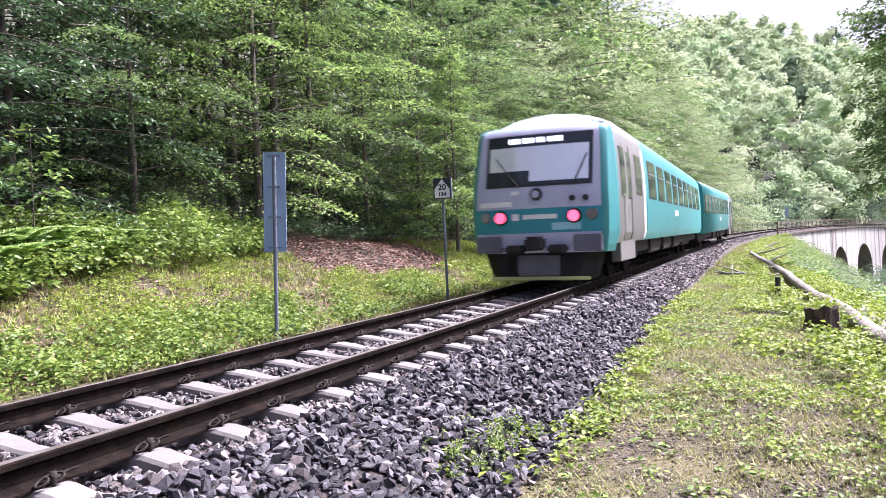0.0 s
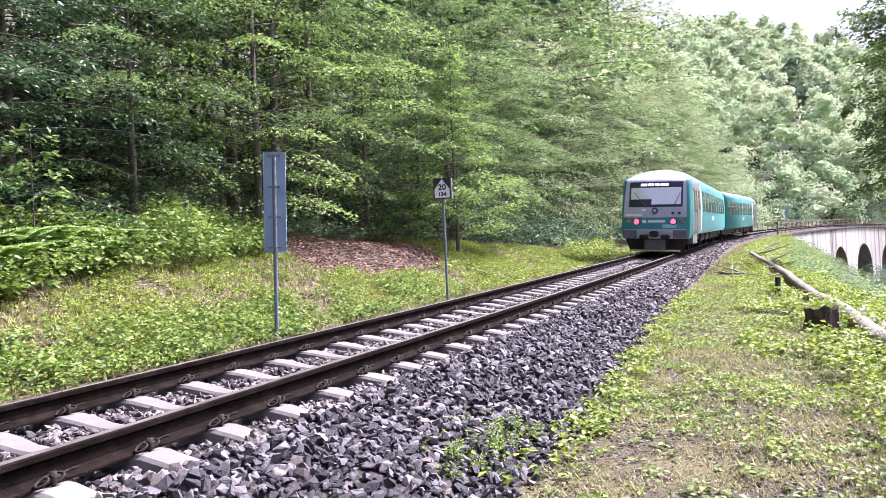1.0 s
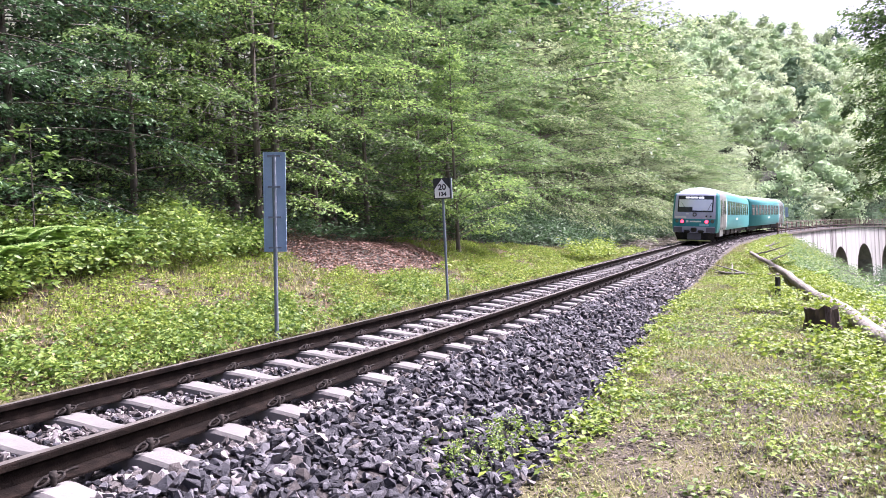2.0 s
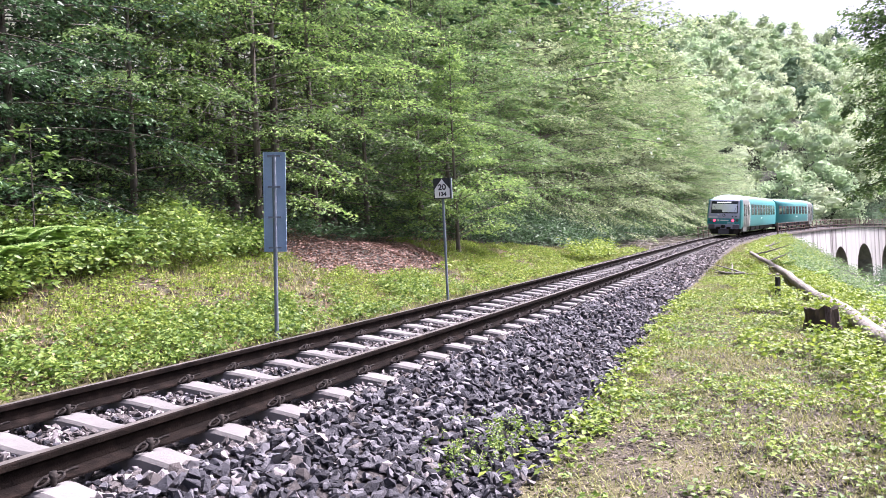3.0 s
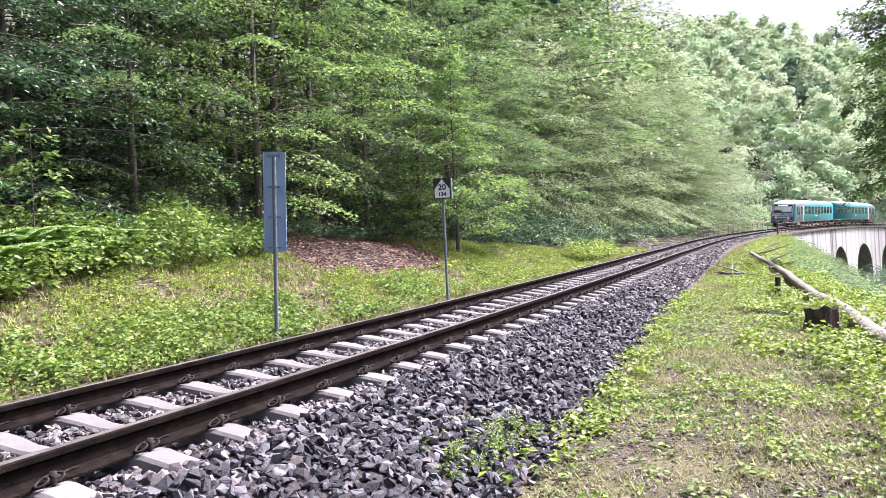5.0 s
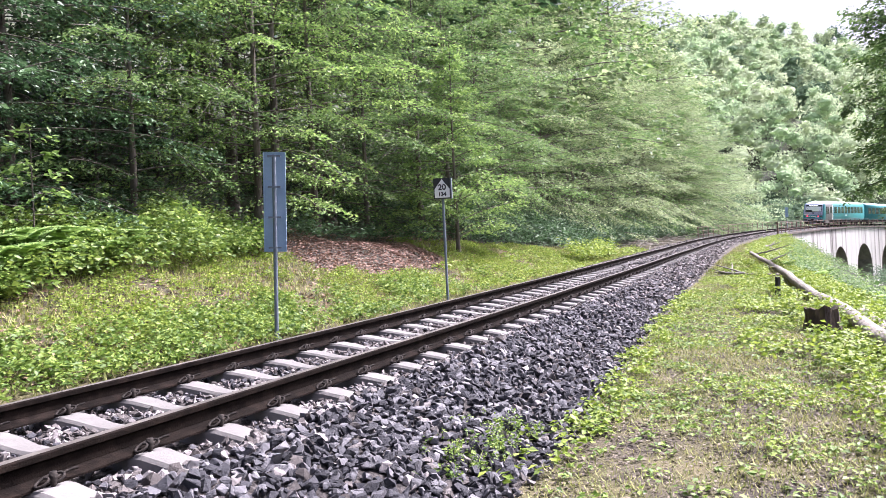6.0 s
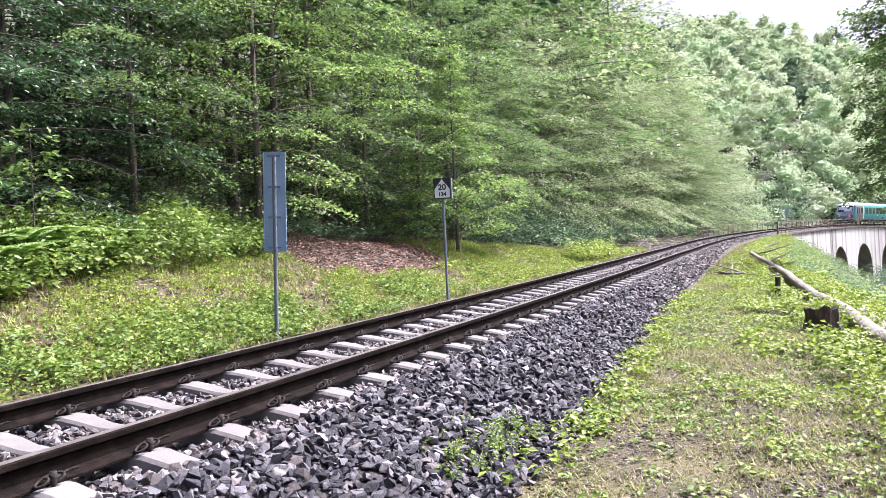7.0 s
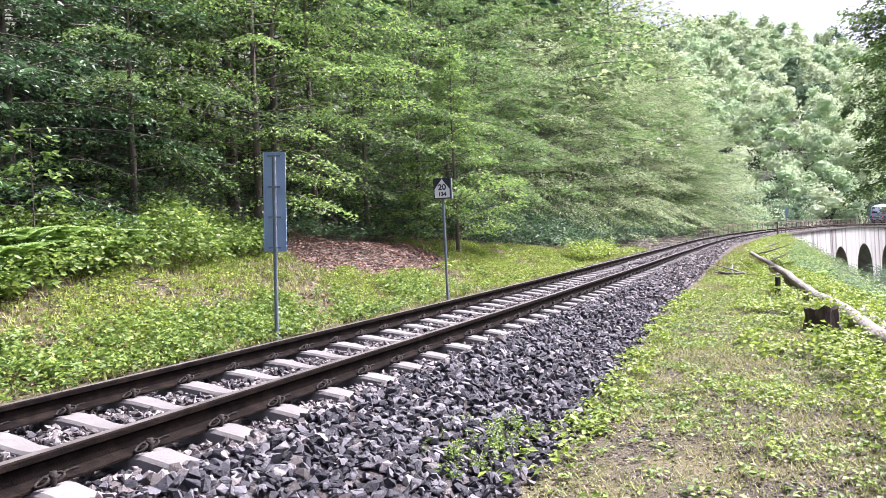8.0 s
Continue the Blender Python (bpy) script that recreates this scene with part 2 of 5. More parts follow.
def path_level(s):
    return lerp(s, [0, 5, 10, 22, 60], [-0.66, -0.64, -0.58, -0.46, -0.42])


def edge(s):
    return lerp(s, [5, 16, 26, 33, 40], [-8.5, -7.2, -5.6, -4.4, -3.6])


def bank_top(s):
    return lerp(s, [5, 16, 25, 30, 40, 60], [1.3, 1.25, 0.85, 0.5, 0.0, -0.15])


def wob(x, y, f, seed=0.0):
    return (np.sin(x * f + seed) * np.cos(y * f * 1.3 + seed * 2) + 0.5 * np.sin(x * f * 2.3 + y * f * 1.7 + seed * 3)) / 1.5


def ground_rel(s, n):
    """Height of the ground over the rail tops."""
    s, n = np.broadcast_arrays(np.asarray(s, float), np.asarray(n, float))
    e, bt, ft, pl = edge(s), bank_top(s), foot(s), path_level(s)
    # left side
    t = np.clip((-2.5 - n) / (-2.5 - e), 0, 1)
    left = -0.33 + (bt + 0.33) * (0.75 * t + 0.25 * smooth(t, 0, 1)) + 0.07 * wob(s, n, 1.3) * np.clip((-2.3 - n), 0, 1)
    beyond = np.clip(e - n, 0, None)
    hill = 0.22 * np.clip(beyond, 0, 6) + 0.5 * np.clip(beyond - 6, 0, 85)
    left = left + hill + 0.5 * wob(s, n, 0.23, 1) * np.clip(beyond / 5, 0, 1)
    # right side
    crest = lerp(s, [9, 16, 25, 45, 80], [6.4, 5.6, 4.7, 3.5, 2.8]) + 0.2 * wob(s, 0 * s, 0.4)
    drop = np.clip(n - crest, 0, None)
    right = pl + 0.04 * wob(s, n, 1.7) * np.clip((n - ft) * 2, 0, 1) - 0.14 * np.clip(n - crest + 1.5, 0, 1.5)
    right = right - np.minimum(0.7 * drop, 13) + 0.55 * np.clip(n - 75, 0, 110)
    bed = -0.55 + 0 * s
    g = np.where(n < -2.3, left, np.where(n > ft, right, bed))
    g = np.where((n >= -2.3) & (n <= ft), np.minimum(-0.36, pl), g)
    # side valley that the viaduct spans
    v = smooth(s, 84, 104) * (1 - smooth(s, 152, 176))
    valley = -11.0 + 0.68 * np.clip(-n - 14, 0, 95) + 0.55 * np.clip(n - 75, 0, 110) + 3 * wob(s, n, 0.05)
    g = g + 0.28 * np.clip(s - 168, 0, 110) * smooth(-n, 5, 28)
    return g * (1 - v) + valley * v


def ground(s, n):
    z = np.interp(s, TS, TZ)
    return z + ground_rel(s, n)


def place(s, n, up=0.0):
    p = track(s, n, 0, cant=False)
    p[..., 2] = ground(s, n) + up
    return p


def to_track(x, y):
    """s and n of a point of the plan."""
    i = int(np.argmin((TX - x) ** 2 + (TY - y) ** 2))
    return float(TS[i]), float((x - TX[i]) * math.cos(TTH[i]) + (y - TY[i]) * math.sin(TTH[i]))


def litter_zone(s, n):
    return ((s - 16.9) / 3.6) ** 2 + ((n + 5.8) / 1.6) ** 2 < 1 + 0.35 * wob(s, n, 1.9, 5)


# ---- ground ----
def build_ground():
    s = np.concatenate([np.linspace(-79, -12, 12), np.arange(-10, 60, 0.4), np.arange(60, 180, 1.5), np.linspace(182, 419, 40)])
    n = np.concatenate([-np.geomspace(1500, 30, 26), np.arange(-29, -9, 0.8), np.arange(-9, 9, 0.25), np.arange(9, 30, 1.0), np.geomspace(30, 190, 20)])
    S, N = np.meshgrid(s, n, indexing="ij")
    p = place(S, N)
    a, b = S.shape
    i = (np.arange(a - 1)[:, None] * b + np.arange(b - 1)[None, :]).ravel()
    f = np.stack([i, i + b, i + b + 1, i + 1], -1)
    mid_s, mid_n = (S[:-1, :-1] + S[1:, 1:]) / 2, (N[:-1, :-1] + N[1:, 1:]) / 2
    idx = ((mid_n < edge(mid_s) - 0.6) | (mid_s > 70) | (mid_n > 8)).astype(np.int32)
    idx = np.where((idx == 0) & (np.abs(mid_n) > 2.2) & ~((mid_n < 0) & litter_zone(mid_s, mid_n)), 2, idx).ravel()
    ob = put("ground", np_mesh("ground", p.reshape(-1, 3), f, [M_SOIL, M_FLOOR, M_PATH], idx, smooth=True))
    tagged(ob, "brown forest soil sloping beside the railway", "ground", kind="structure")


build_ground()


# ---- track ----
def build_rail(n0, label):
    prof = [(-0.075, -0.172), (-0.075, -0.16), (-0.025, -0.145), (-0.009, -0.128), (-0.009, -0.056), (-0.036, -0.04), (-0.037, -0.01),
            (-0.03, -0.001), (0.03, -0.001), (0.037, -0.01), (0.036, -0.04), (0.009, -0.056), (0.009, -0.128), (0.025, -0.145), (0.075, -0.16), (0.075, -0.172)]
    s = np.arange(-30, 230, 0.6)
    root = tagged(new("rail"), label, "rail", "rails of the track")
    for name in ("head", "web", "foot"):
        if name == "head":
            sec = [prof[m] for m in range(4, 12)]
        elif name == "web":
            sec = [(-0.0085, -0.058), (-0.0085, -0.126), (0.0085, -0.126), (0.0085, -0.058)]
        else:
            sec = [prof[m] for m in (0, 1, 2, 3, 12, 13, 14, 15)]
        k = len(sec)
        v = np.stack([track(s, n0 + a, b) for a, b in sec], 1).reshape(-1, 3)
        i = (np.arange(len(s) - 1)[:, None] * k + np.arange(k)[None, :])
        j = (np.arange(len(s) - 1)[:, None] * k + (np.arange(k)[None, :] + 1) % k)
        f = np.stack([i, j, j + k, i + k], -1).reshape(-1, 4)
        idx = np.tile([1 if name == "head" and m == 3 else 0 for m in range(k)], len(s) - 1)
        put(name, np_mesh(name, v, f, [M_RUST, M_RAILTOP], idx), root)
    return root


build_rail(-0.7535, "rust-brown steel rail with a worn bright head")
build_rail(0.7535, "rust-brown steel rail with a worn bright head")


def sleeper_mesh():
    ns = np.array([-1.3, -1.2, -1.0, -0.9, -0.6, -0.45, -0.25, 0, 0.25, 0.45, 0.6, 0.9, 1.0, 1.2, 1.3])
    top = np.array([-0.25, -0.225, -0.19, -0.172, -0.172, -0.19, -0.225, -0.238, -0.225, -0.19, -0.172, -0.172, -0.19, -0.225, -0.25])
    wt = np.array([0.09, 0.1, 0.105, 0.11, 0.11, 0.105, 0.09, 0.085, 0.09, 0.105, 0.11, 0.11, 0.105, 0.1, 0.09])
    v = []
    for n, t, w in zip(ns, top, wt):
        v += [(n, -w - 0.045, -0.4), (n, -w, t - 0.02), (n, -w + 0.02, t), (n, w - 0.02, t), (n, w, t - 0.02), (n, w + 0.045, -0.4)]
    f = []
    for i in range(len(ns) - 1):
        for j in range(5):
            f.append((i * 6 + j, (i + 1) * 6 + j, (i + 1) * 6 + j + 1, i * 6 + j + 1))
    e = len(ns) - 1
    for b, flip in ((0, 1), (e * 6, 0)):
        for q in ((0, 1, 4, 5), (1, 2, 3, 4)):
            q = [b + m for m in q]
            f.append(tuple(q if flip else q[::-1]))
    return np_mesh("sleeper", v, f, M_CONCRETE)


def clip_mesh(side):
    """A bent spring clip with its bolt, lying on the rail foot and the sleeper."""
    a = np.linspace(0, 1, 26)
    pts = np.stack([0.095 + 0.055 * np.sin(a * 4 * np.pi) * 0.6 + 0.01 * np.cos(a * 2 * np.pi), (a - 0.5) * 0.2 + 0.045 * np.sin(a * 4 * np.pi + 1.2), 0.032 + 0.022 * np.cos(a * 4 * np.pi)], -1)
    pts[:, 0] *= side
    v, f = joined([tube_np(pts, np.full(len(a), 0.0085), 5),
                   tube_np([(side * 0.1, 0, -0.01), (side * 0.1, 0, 0.035), (side * 0.1, 0, 0.07), (side * 0.1, 0, 0.071)], [0.012, 0.022, 0.02, 0.001], 6)])
    v[:, 2] -= 0.165
    return np_mesh("rail_clip", v, f, M_CLIP, smooth=True)


def build_sleepers():
    base, clips = sleeper_mesh(), {1: clip_mesh(1), -1: clip_mesh(-1)}
    s, i = 2.40 - 0.6 * 14, 0
    while s < 118:
        ob = new("sleeper", base)
        m = track_pose(s + random.uniform(-0.012, 0.012)) @ pose(random.uniform(-0.01, 0.01), 0, random.uniform(-0.006, 0.006), 0, 0, random.uniform(-0.5, 0.5))
        ob.matrix_world = m
        tagged(ob, "pale concrete sleeper with raised rail seats in the ballast", "sleeper", "sleepers of the track")
        if 6 <= i < 62:
            for rail in (-0.7535, 0.7535):
                for side in (-1, 1):
                    c = put("rail_clip", clips[side], ob)
                    c.location = (rail, 0, 0)
        s += 0.6
        i += 1


build_sleepers()


def bed_top(s, n):
    """Top of the ballast over the rail tops."""
    a = np.abs(n)
    flat = -0.236 + 0.02 * smooth(a, 0.98, 1.25)
    ft, pl = foot(s), path_level(s)
    r = np.where(n > 1.35, -0.216 + (pl + 0.216) * np.clip((n - 1.35) / (ft - 1.35), 0, 1) ** 1.1, flat)
    return np.where(n < -1.4, -0.215 - 0.165 * np.clip((-1.4 - n) / 0.9, 0, 1), r)


def build_ballast():
    s = np.arange(-12, 125, 0.3)
    nn = np.linspace(0, 1, 44)
    S = np.repeat(s[:, None], 44, 1)
    N = -2.45 + (foot(S) + 0.15 + 2.45) * nn[None, :]
    z = bed_top(S, N) - 0.02
    p = track(S, N, 0)
    p[..., 2] += z
    b = 44
    i = (np.arange(len(s) - 1)[:, None] * b + np.arange(b - 1)[None, :]).ravel()
    f = np.stack([i, i + b, i + b + 1, i + 1], -1)
    bed = put("ballast_bed", np_mesh("ballast_bed", p.reshape(-1, 3), f, M_BALLAST, smooth=True))
    tagged(bed, "dark grey crushed stone railway ballast bed", "ballast", kind="structure")
    rng = np.random.default_rng(5)
    # broken-stone shapes: flattened, sharp-edged, no two faces square
    kinds = []
    for k in range(14):
        bm = bmesh.new()
        pts = rng.normal(size=(11, 3))
        pts /= np.linalg.norm(pts, axis=1)[:, None]
        pts = np.clip(pts * rng.uniform(0.95, 1.2, (11, 1)), -0.78, 0.78) * 1.2
        pts *= np.array([1.12, rng.uniform(0.8, 1.0), rng.uniform(0.6, 0.8)])
        for q in pts:
            bm.verts.new(q)
        r = bmesh.ops.convex_hull(bm, input=bm.verts)
        bmesh.ops.delete(bm, geom=[g for g in r["geom_interior"] if isinstance(g, bmesh.types.BMVert)], context="VERTS")
        bmesh.ops.triangulate(bm, faces=bm.faces)
        bm.verts.ensure_lookup_table(), bm.verts.index_update()
        kinds.append((np.array([v.co[:] for v in bm.verts]), np.array([[v.index for v in q.verts] for q in bm.faces])))
        bm.free()
    stone_meshes = [np_mesh("stone", v, f, M_STONE) for v, f in kinds]

    def scatter(s0, s1, n0, n1, count, size):
        s = rng.uniform(s0, s1, count)
        n = n0 + (n1 - n0) * rng.uniform(0, 1, count)
        return s, n, size * rng.uniform(0.55, 1.3, count)
    sets = [scatter(-6, 1.2, -1.6, 2.75, 5000, 0.042), scatter(1.2, 6.5, -1.6, 2.75, 10500, 0.038), scatter(6.5, 13, -1.9, 2.62, 11000, 0.04),
            scatter(13, 24, -2.2, 2.45, 12000, 0.044), scatter(24, 46, -2.3, 2.4, 10000, 0.06), scatter(46, 82, -2.3, 2.4, 6000, 0.09)]
    S, N, Z = (np.concatenate([q[i] for q in sets]) for i in range(3))
    # keep rails and sleeper tops free
    ph = np.abs((S - 2.40 + 0.3) % 0.6 - 0.3)
    on_sleeper = (ph < 0.115) & (np.abs(N) < 1.12)
    on_rail = np.abs(np.abs(N) - 0.7535) < 0.075
    out = N > foot(S) + rng.normal(0, 0.14, len(N))
    keep = ~(on_sleeper | on_rail | out)
    S, N, Z = S[keep], N[keep], Z[keep]
    # finer, browner stones between the rails
    inner = (np.abs(N) < 1.15) & (S < 24)
    Z = np.where(inner, Z * 0.72, Z)
    brown = rng.uniform(0, 1, len(S)) < np.where(np.abs(N) < 1.25, 0.75, 0.1 + 0.8 * smooth(S, 9, 26))
    P = track(S, N, 0)
    P[:, 2] += bed_top(S, N) + Z * rng.uniform(-0.5, 0.35, len(S))
    groups, single = {False: ([], []), True: ([], [])}, 0
    count = {False: 0, True: 0}
    rot = [np.array(Euler((rng.normal(0, 0.5), rng.normal(0, 0.5), rng.uniform(0, 6.28))).to_matrix()) for _ in range(60)]
    for q, (p, z, s, n) in enumerate(zip(P, Z, S, N)):
        k, hue = q % 14, bool(brown[q])
        if single < 300 and 2.6 < s < 6.0 and n > 0.95:
            ob = put("stone", stone_meshes[k], bed)
            ob.matrix_basis = Matrix.LocRotScale(Vector(p), Euler((rng.normal(0, 0.5), rng.normal(0, 0.5), rng.uniform(0, 6.28))), Vector((z, z, z)))
            single += 1
            continue
        v, f = kinds[k]
        groups[hue][0].append((v * z) @ rot[q % 60].T + p), groups[hue][1].append(f + count[hue])
        count[hue] += len(v)
    for hue, m, label in ((False, M_STONE, "loose angular dark grey ballast stones"), (True, M_STONE_RUST, "brownish dusty ballast stones between the rails")):
        ob = put("ballast_stones", np_mesh("ballast_stones", np.concatenate(groups[hue][0]), np.concatenate(groups[hue][1]), m))
        tagged(ob, label, "ballast", kind="stuff")


build_ballast()


# ---- trees ----
def leaf_quads(c, d, nrm, size, width=0.6):
    """Diamond leaves, slightly folded along the midrib."""
    d = d / (np.linalg.norm(d, axis=1)[:, None] + 1e-9)
    side = np.cross(nrm, d)
    side /= np.linalg.norm(side, axis=1)[:, None] + 1e-9
    up = np.cross(d, side)
    s = np.asarray(size)[:, None]
    a = c - d * s * 0.5
    b = c + side * s * width * 0.5 + up * s * 0.1 - d * s * 0.05
    e = c + d * s * 0.5
    g = c - side * s * width * 0.5 + up * s * 0.1 - d * s * 0.05
    v = np.stack([a, b, e, g], 1).reshape(-1, 3)
    return v, np.arange(len(v)).reshape(-1, 4)


def tree(name, seed, height, radius, low, branches, leaf, leaves_each, reach, mat, label, category="tree", cone=False, lean=0.0, rise=0.12, fluff=0.03, droop=(0.1, 0.4)):
    rng = np.random.default_rng(seed)
    root = new(name)
    zz = np.linspace(-0.4, height, 14)
    bend = np.cumsum(rng.normal(0, 0.012 * height / 10, (14, 2)), 0) + np.linspace(0, lean, 14)[:, None] * np.array([1, 0.3])
    tp = np.column_stack([bend, zz])
    flare = np.where(zz < 0.6, 1.25, 1.0)
    tr = radius * flare * (1 - 0.93 * np.clip(zz / height, 0, 1) ** 0.9) + 0.006
    tv, tf = tube_np(tp, tr, 9)
    put("trunk", np_mesh("trunk", tv, tf, M_BARK, smooth=True), root)
    limbs, lv, ld, ln, lsz = [], [], [], [], []
    for i in range(branches):
        u = (i + rng.uniform(0, 1)) / branches
        zb = low + (height * 0.98 - low) * u
        az = i * 2.39996 + rng.normal(0, 0.35)
        shape = (1 - u) ** 0.8 + 0.08 if cone else (math.sin(math.pi * min(1, 0.25 + 0.75 * u)) ** 0.7 * 0.9 + 0.15)
        L = reach * shape * rng.uniform(0.65, 1.15)
        base = np.array([np.interp(zb, zz, tp[:, 0]), np.interp(zb, zz, tp[:, 1]), zb])
        out = np.array([math.cos(az), math.sin(az), 0])
        tang = np.array([-math.sin(az), math.cos(az), 0])
        t = np.linspace(0, 1, 6 if leaf < 0.3 else 3)
        sag = rng.uniform(*droop)
        climb = rise + rng.normal(0, 0.06) + 0.45 * u * (not cone)
        line = base + out * (t * L)[:, None] + np.array([0, 0, 1]) * (L * (climb * t - sag * t * t))[:, None] + tang * (rng.normal(0, 0.08) * L * t * t)[:, None]
        limbs.append(tube_np(line, 0.008 + radius * 0.15 * (1 - u * 0.6) * (1 - t) ** 1.1 * min(1, L / 2), 4 if leaf < 0.3 else 3))
        m = int(leaves_each * (L / reach + 0.15) * rng.uniform(0.7, 1.3))
        # side twigs in a flat fan, leaves along each
        tw = max(4, m // 9)
        tu = np.sort(rng.uniform(0.18, 1.0, tw))
        tside = np.where(np.arange(tw) % 2, 1.0, -1.0)
        tl = L * 0.42 * (1.05 - tu) ** 0.6 * rng.uniform(0.5, 1.1, tw) + 0.12
        per = max(2, m // tw)
        q = np.tile(np.linspace(0.12, 1, per), tw) + rng.normal(0, 0.05, tw * per)
        U, SD, TL = (np.repeat(a, per) for a in (tu, tside, tl))
        fwd = 0.55 * q * TL
        c = base + out * (U * L + fwd)[:, None] + tang * (SD * q * TL * 0.85)[:, None]
        tt = np.clip(U + fwd / L, 0, 1.3)
        c[:, 2] += L * (climb * tt - sag * tt * tt) - 0.3 * q * TL + rng.normal(0, fluff + 0.15 * leaf * (leaf > 0.3), len(c))
        c += rng.normal(0, 0.03, c.shape)
        dirs = out * 0.7 + tang * (SD * 0.8)[:, None] + rng.normal(0, 0.35, c.shape)
        dirs[:, 2] -= 0.25
        lv.append(c), ld.append(dirs)
        nr = np.array([0, 0, 1.0]) + rng.normal(0, 0.42 + fluff, c.shape)
        ln.append(nr), lsz.append(leaf * rng.uniform(0.6, 1.25, len(c)))
    for bv, bf in (limbs if branches < 30 else [joined(limbs)]):
        put("bough", np_mesh("bough", bv, bf, M_BARK, smooth=True), root)
    v, f = leaf_quads(np.concatenate(lv), np.concatenate(ld), np.concatenate(ln), np.concatenate(lsz))
    put("crown", np_mesh("crown", v, f, mat), root)
    return tagged(root, label, category, "trees of the wood")


def set_at(ob, s, n, turn=0.0, scale=1.0, sink=0.1):
    p = place(s, n, -sink)
    ob.scale = (scale,) * 3
    ob.matrix_world = Matrix.LocRotScale(Vector(p), Euler((0, 0, turn)), Vector((scale,) * 3))
    return ob


def copy_at(ob, s, n, turn=0.0, scale=1.0, sink=0.1):
    ob2 = copy_thing(ob, Matrix.Identity(4))
    return set_at(ob2, s, n, turn, scale, sink)


def build_wood():
    rng = random.Random(11)
    L1 = "leafy young beech with layered drooping branches at the wood's edge"
    L2 = "pale green drooping beech along the track"
    kinds = [tree("beech_tree", 1, 9.0, 0.1, 0.9, 48, 0.1, 400, 4.6, M_LEAF, L1, droop=(0.15, 0.5)),
             tree("beech_tree", 2, 12.0, 0.15, 1.6, 52, 0.105, 400, 5.0, M_LEAF, L1, droop=(0.15, 0.5)),
             tree("beech_tree", 3, 10.0, 0.11, 0.7, 48, 0.1, 400, 4.4, M_LEAF_LIGHT, "bright green young beech with layered branches", droop=(0.15, 0.5)),
             tree("beech_tree", 4, 13.0, 0.16, 2.6, 50, 0.11, 400, 5.2, M_LEAF_LIGHT, "bright green tall beech with spreading branches", droop=(0.15, 0.5))]
    # The first two carry leaves lightened for haze further along.
    pale = [tree("beech_tree", 21, 11.0, 0.13, 0.5, 60, 0.12, 350, 4.6, M_LEAF_HAZE, L2, droop=(0.2, 0.6), rise=0.22, fluff=0.04),
            tree("beech_tree", 22, 13.0, 0.15, 0.7, 64, 0.12, 350, 4.8, M_LEAF_HAZE, L2, droop=(0.2, 0.6), rise=0.22, fluff=0.04),
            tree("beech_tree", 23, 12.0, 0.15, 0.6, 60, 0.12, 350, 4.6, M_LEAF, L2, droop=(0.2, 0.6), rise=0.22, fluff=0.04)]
    back = [tree("beech_tree", 14, 12.0, 0.16, 2.0, 46, 0.2, 150, 4.8, M_LEAF, "tall beech deeper in the wood", fluff=0.12),
            tree("beech_tree", 15, 13.0, 0.16, 2.4, 46, 0.2, 150, 4.8, M_LEAF_HAZE, "tall beech deeper in the wood, leaf colour lightened for haze", fluff=0.12)]
    # Beeches with the darkened leaf, as if standing in the wood's shade.
    dusk = [tree("beech_tree", 16, 10.0, 0.1, 0.9, 50, 0.105, 330, 4.6, M_LEAF_SHADED, "young beech before the shady wood, leaves coloured dark for shade"),
            tree("beech_tree", 17, 12.0, 0.13, 0.7, 54, 0.11, 330, 4.4, M_LEAF_SHADED, "young beech before the shady wood, leaves coloured dark for shade")]
    shade = [tree("shade_tree", 5, 8.0, 0.08, 0.6, 40, 0.14, 90, 3.0, M_LEAF_SHADED, "thin tree in the wood, shade put into its leaf colour"),
             tree("shade_tree", 6, 10.0, 0.1, 1.2, 40, 0.15, 90, 3.2, M_LEAF_SHADED, "thin tree in the wood, shade put into its leaf colour")]
    # Crowns mostly above the view, added dense to block skylight over the wood.
    tall = [tree("tall_tree", 7, 25.0, 0.2, 7.0, 50, 0.62, 55, 4.8, M_LEAF_SHADED, "tall straight-trunked tree, high dense crown added to darken the wood"),
            tree("tall_tree", 8, 28.0, 0.24, 8.5, 50, 0.62, 55, 5.0, M_LEAF_SHADED, "tall straight-trunked tree, high dense crown added to darken the wood")]
    used = set()

    def add(kind, s, n, scale=1.0):
        turn = rng.uniform(0, 6.28)
        if id(kind) in used:
            copy_at(kind, s, n, turn, scale)
        else:
            used.add(id(kind))
            set_at(kind, s, n, turn, scale)
    # the wood's edge, thin in front of the dark interior, dense further along
    for s, k, d in ((12.8, 0, 2.4), (15.4, 2, 1.0), (17.4, 3, 2.2), (18.8, 1, 2.0), (21.6, 0, 2.2), (24.2, 1, 1.8)):
        add(kinds[k], s, float(edge(s)) - d, rng.uniform(0.85, 1.05))
    for s, k, d in ((-1.5, 1, 3.0), (2.0, 0, 2.6), (4.4, 0, 1.6), (5.5, 1, 3.4), (7.2, 1, 1.7), (8.6, 0, 2.4), (11.0, 1, 4.2)):
        add(dusk[k], s, float(edge(s)) - d, rng.uniform(0.9, 1.1))
    s = 26.0
    while s < 82:
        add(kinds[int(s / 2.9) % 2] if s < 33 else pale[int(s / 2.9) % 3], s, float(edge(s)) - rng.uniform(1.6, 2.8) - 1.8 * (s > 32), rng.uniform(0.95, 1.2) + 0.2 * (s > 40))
        s += rng.uniform(2.4, 3.6)
    s = 20.0
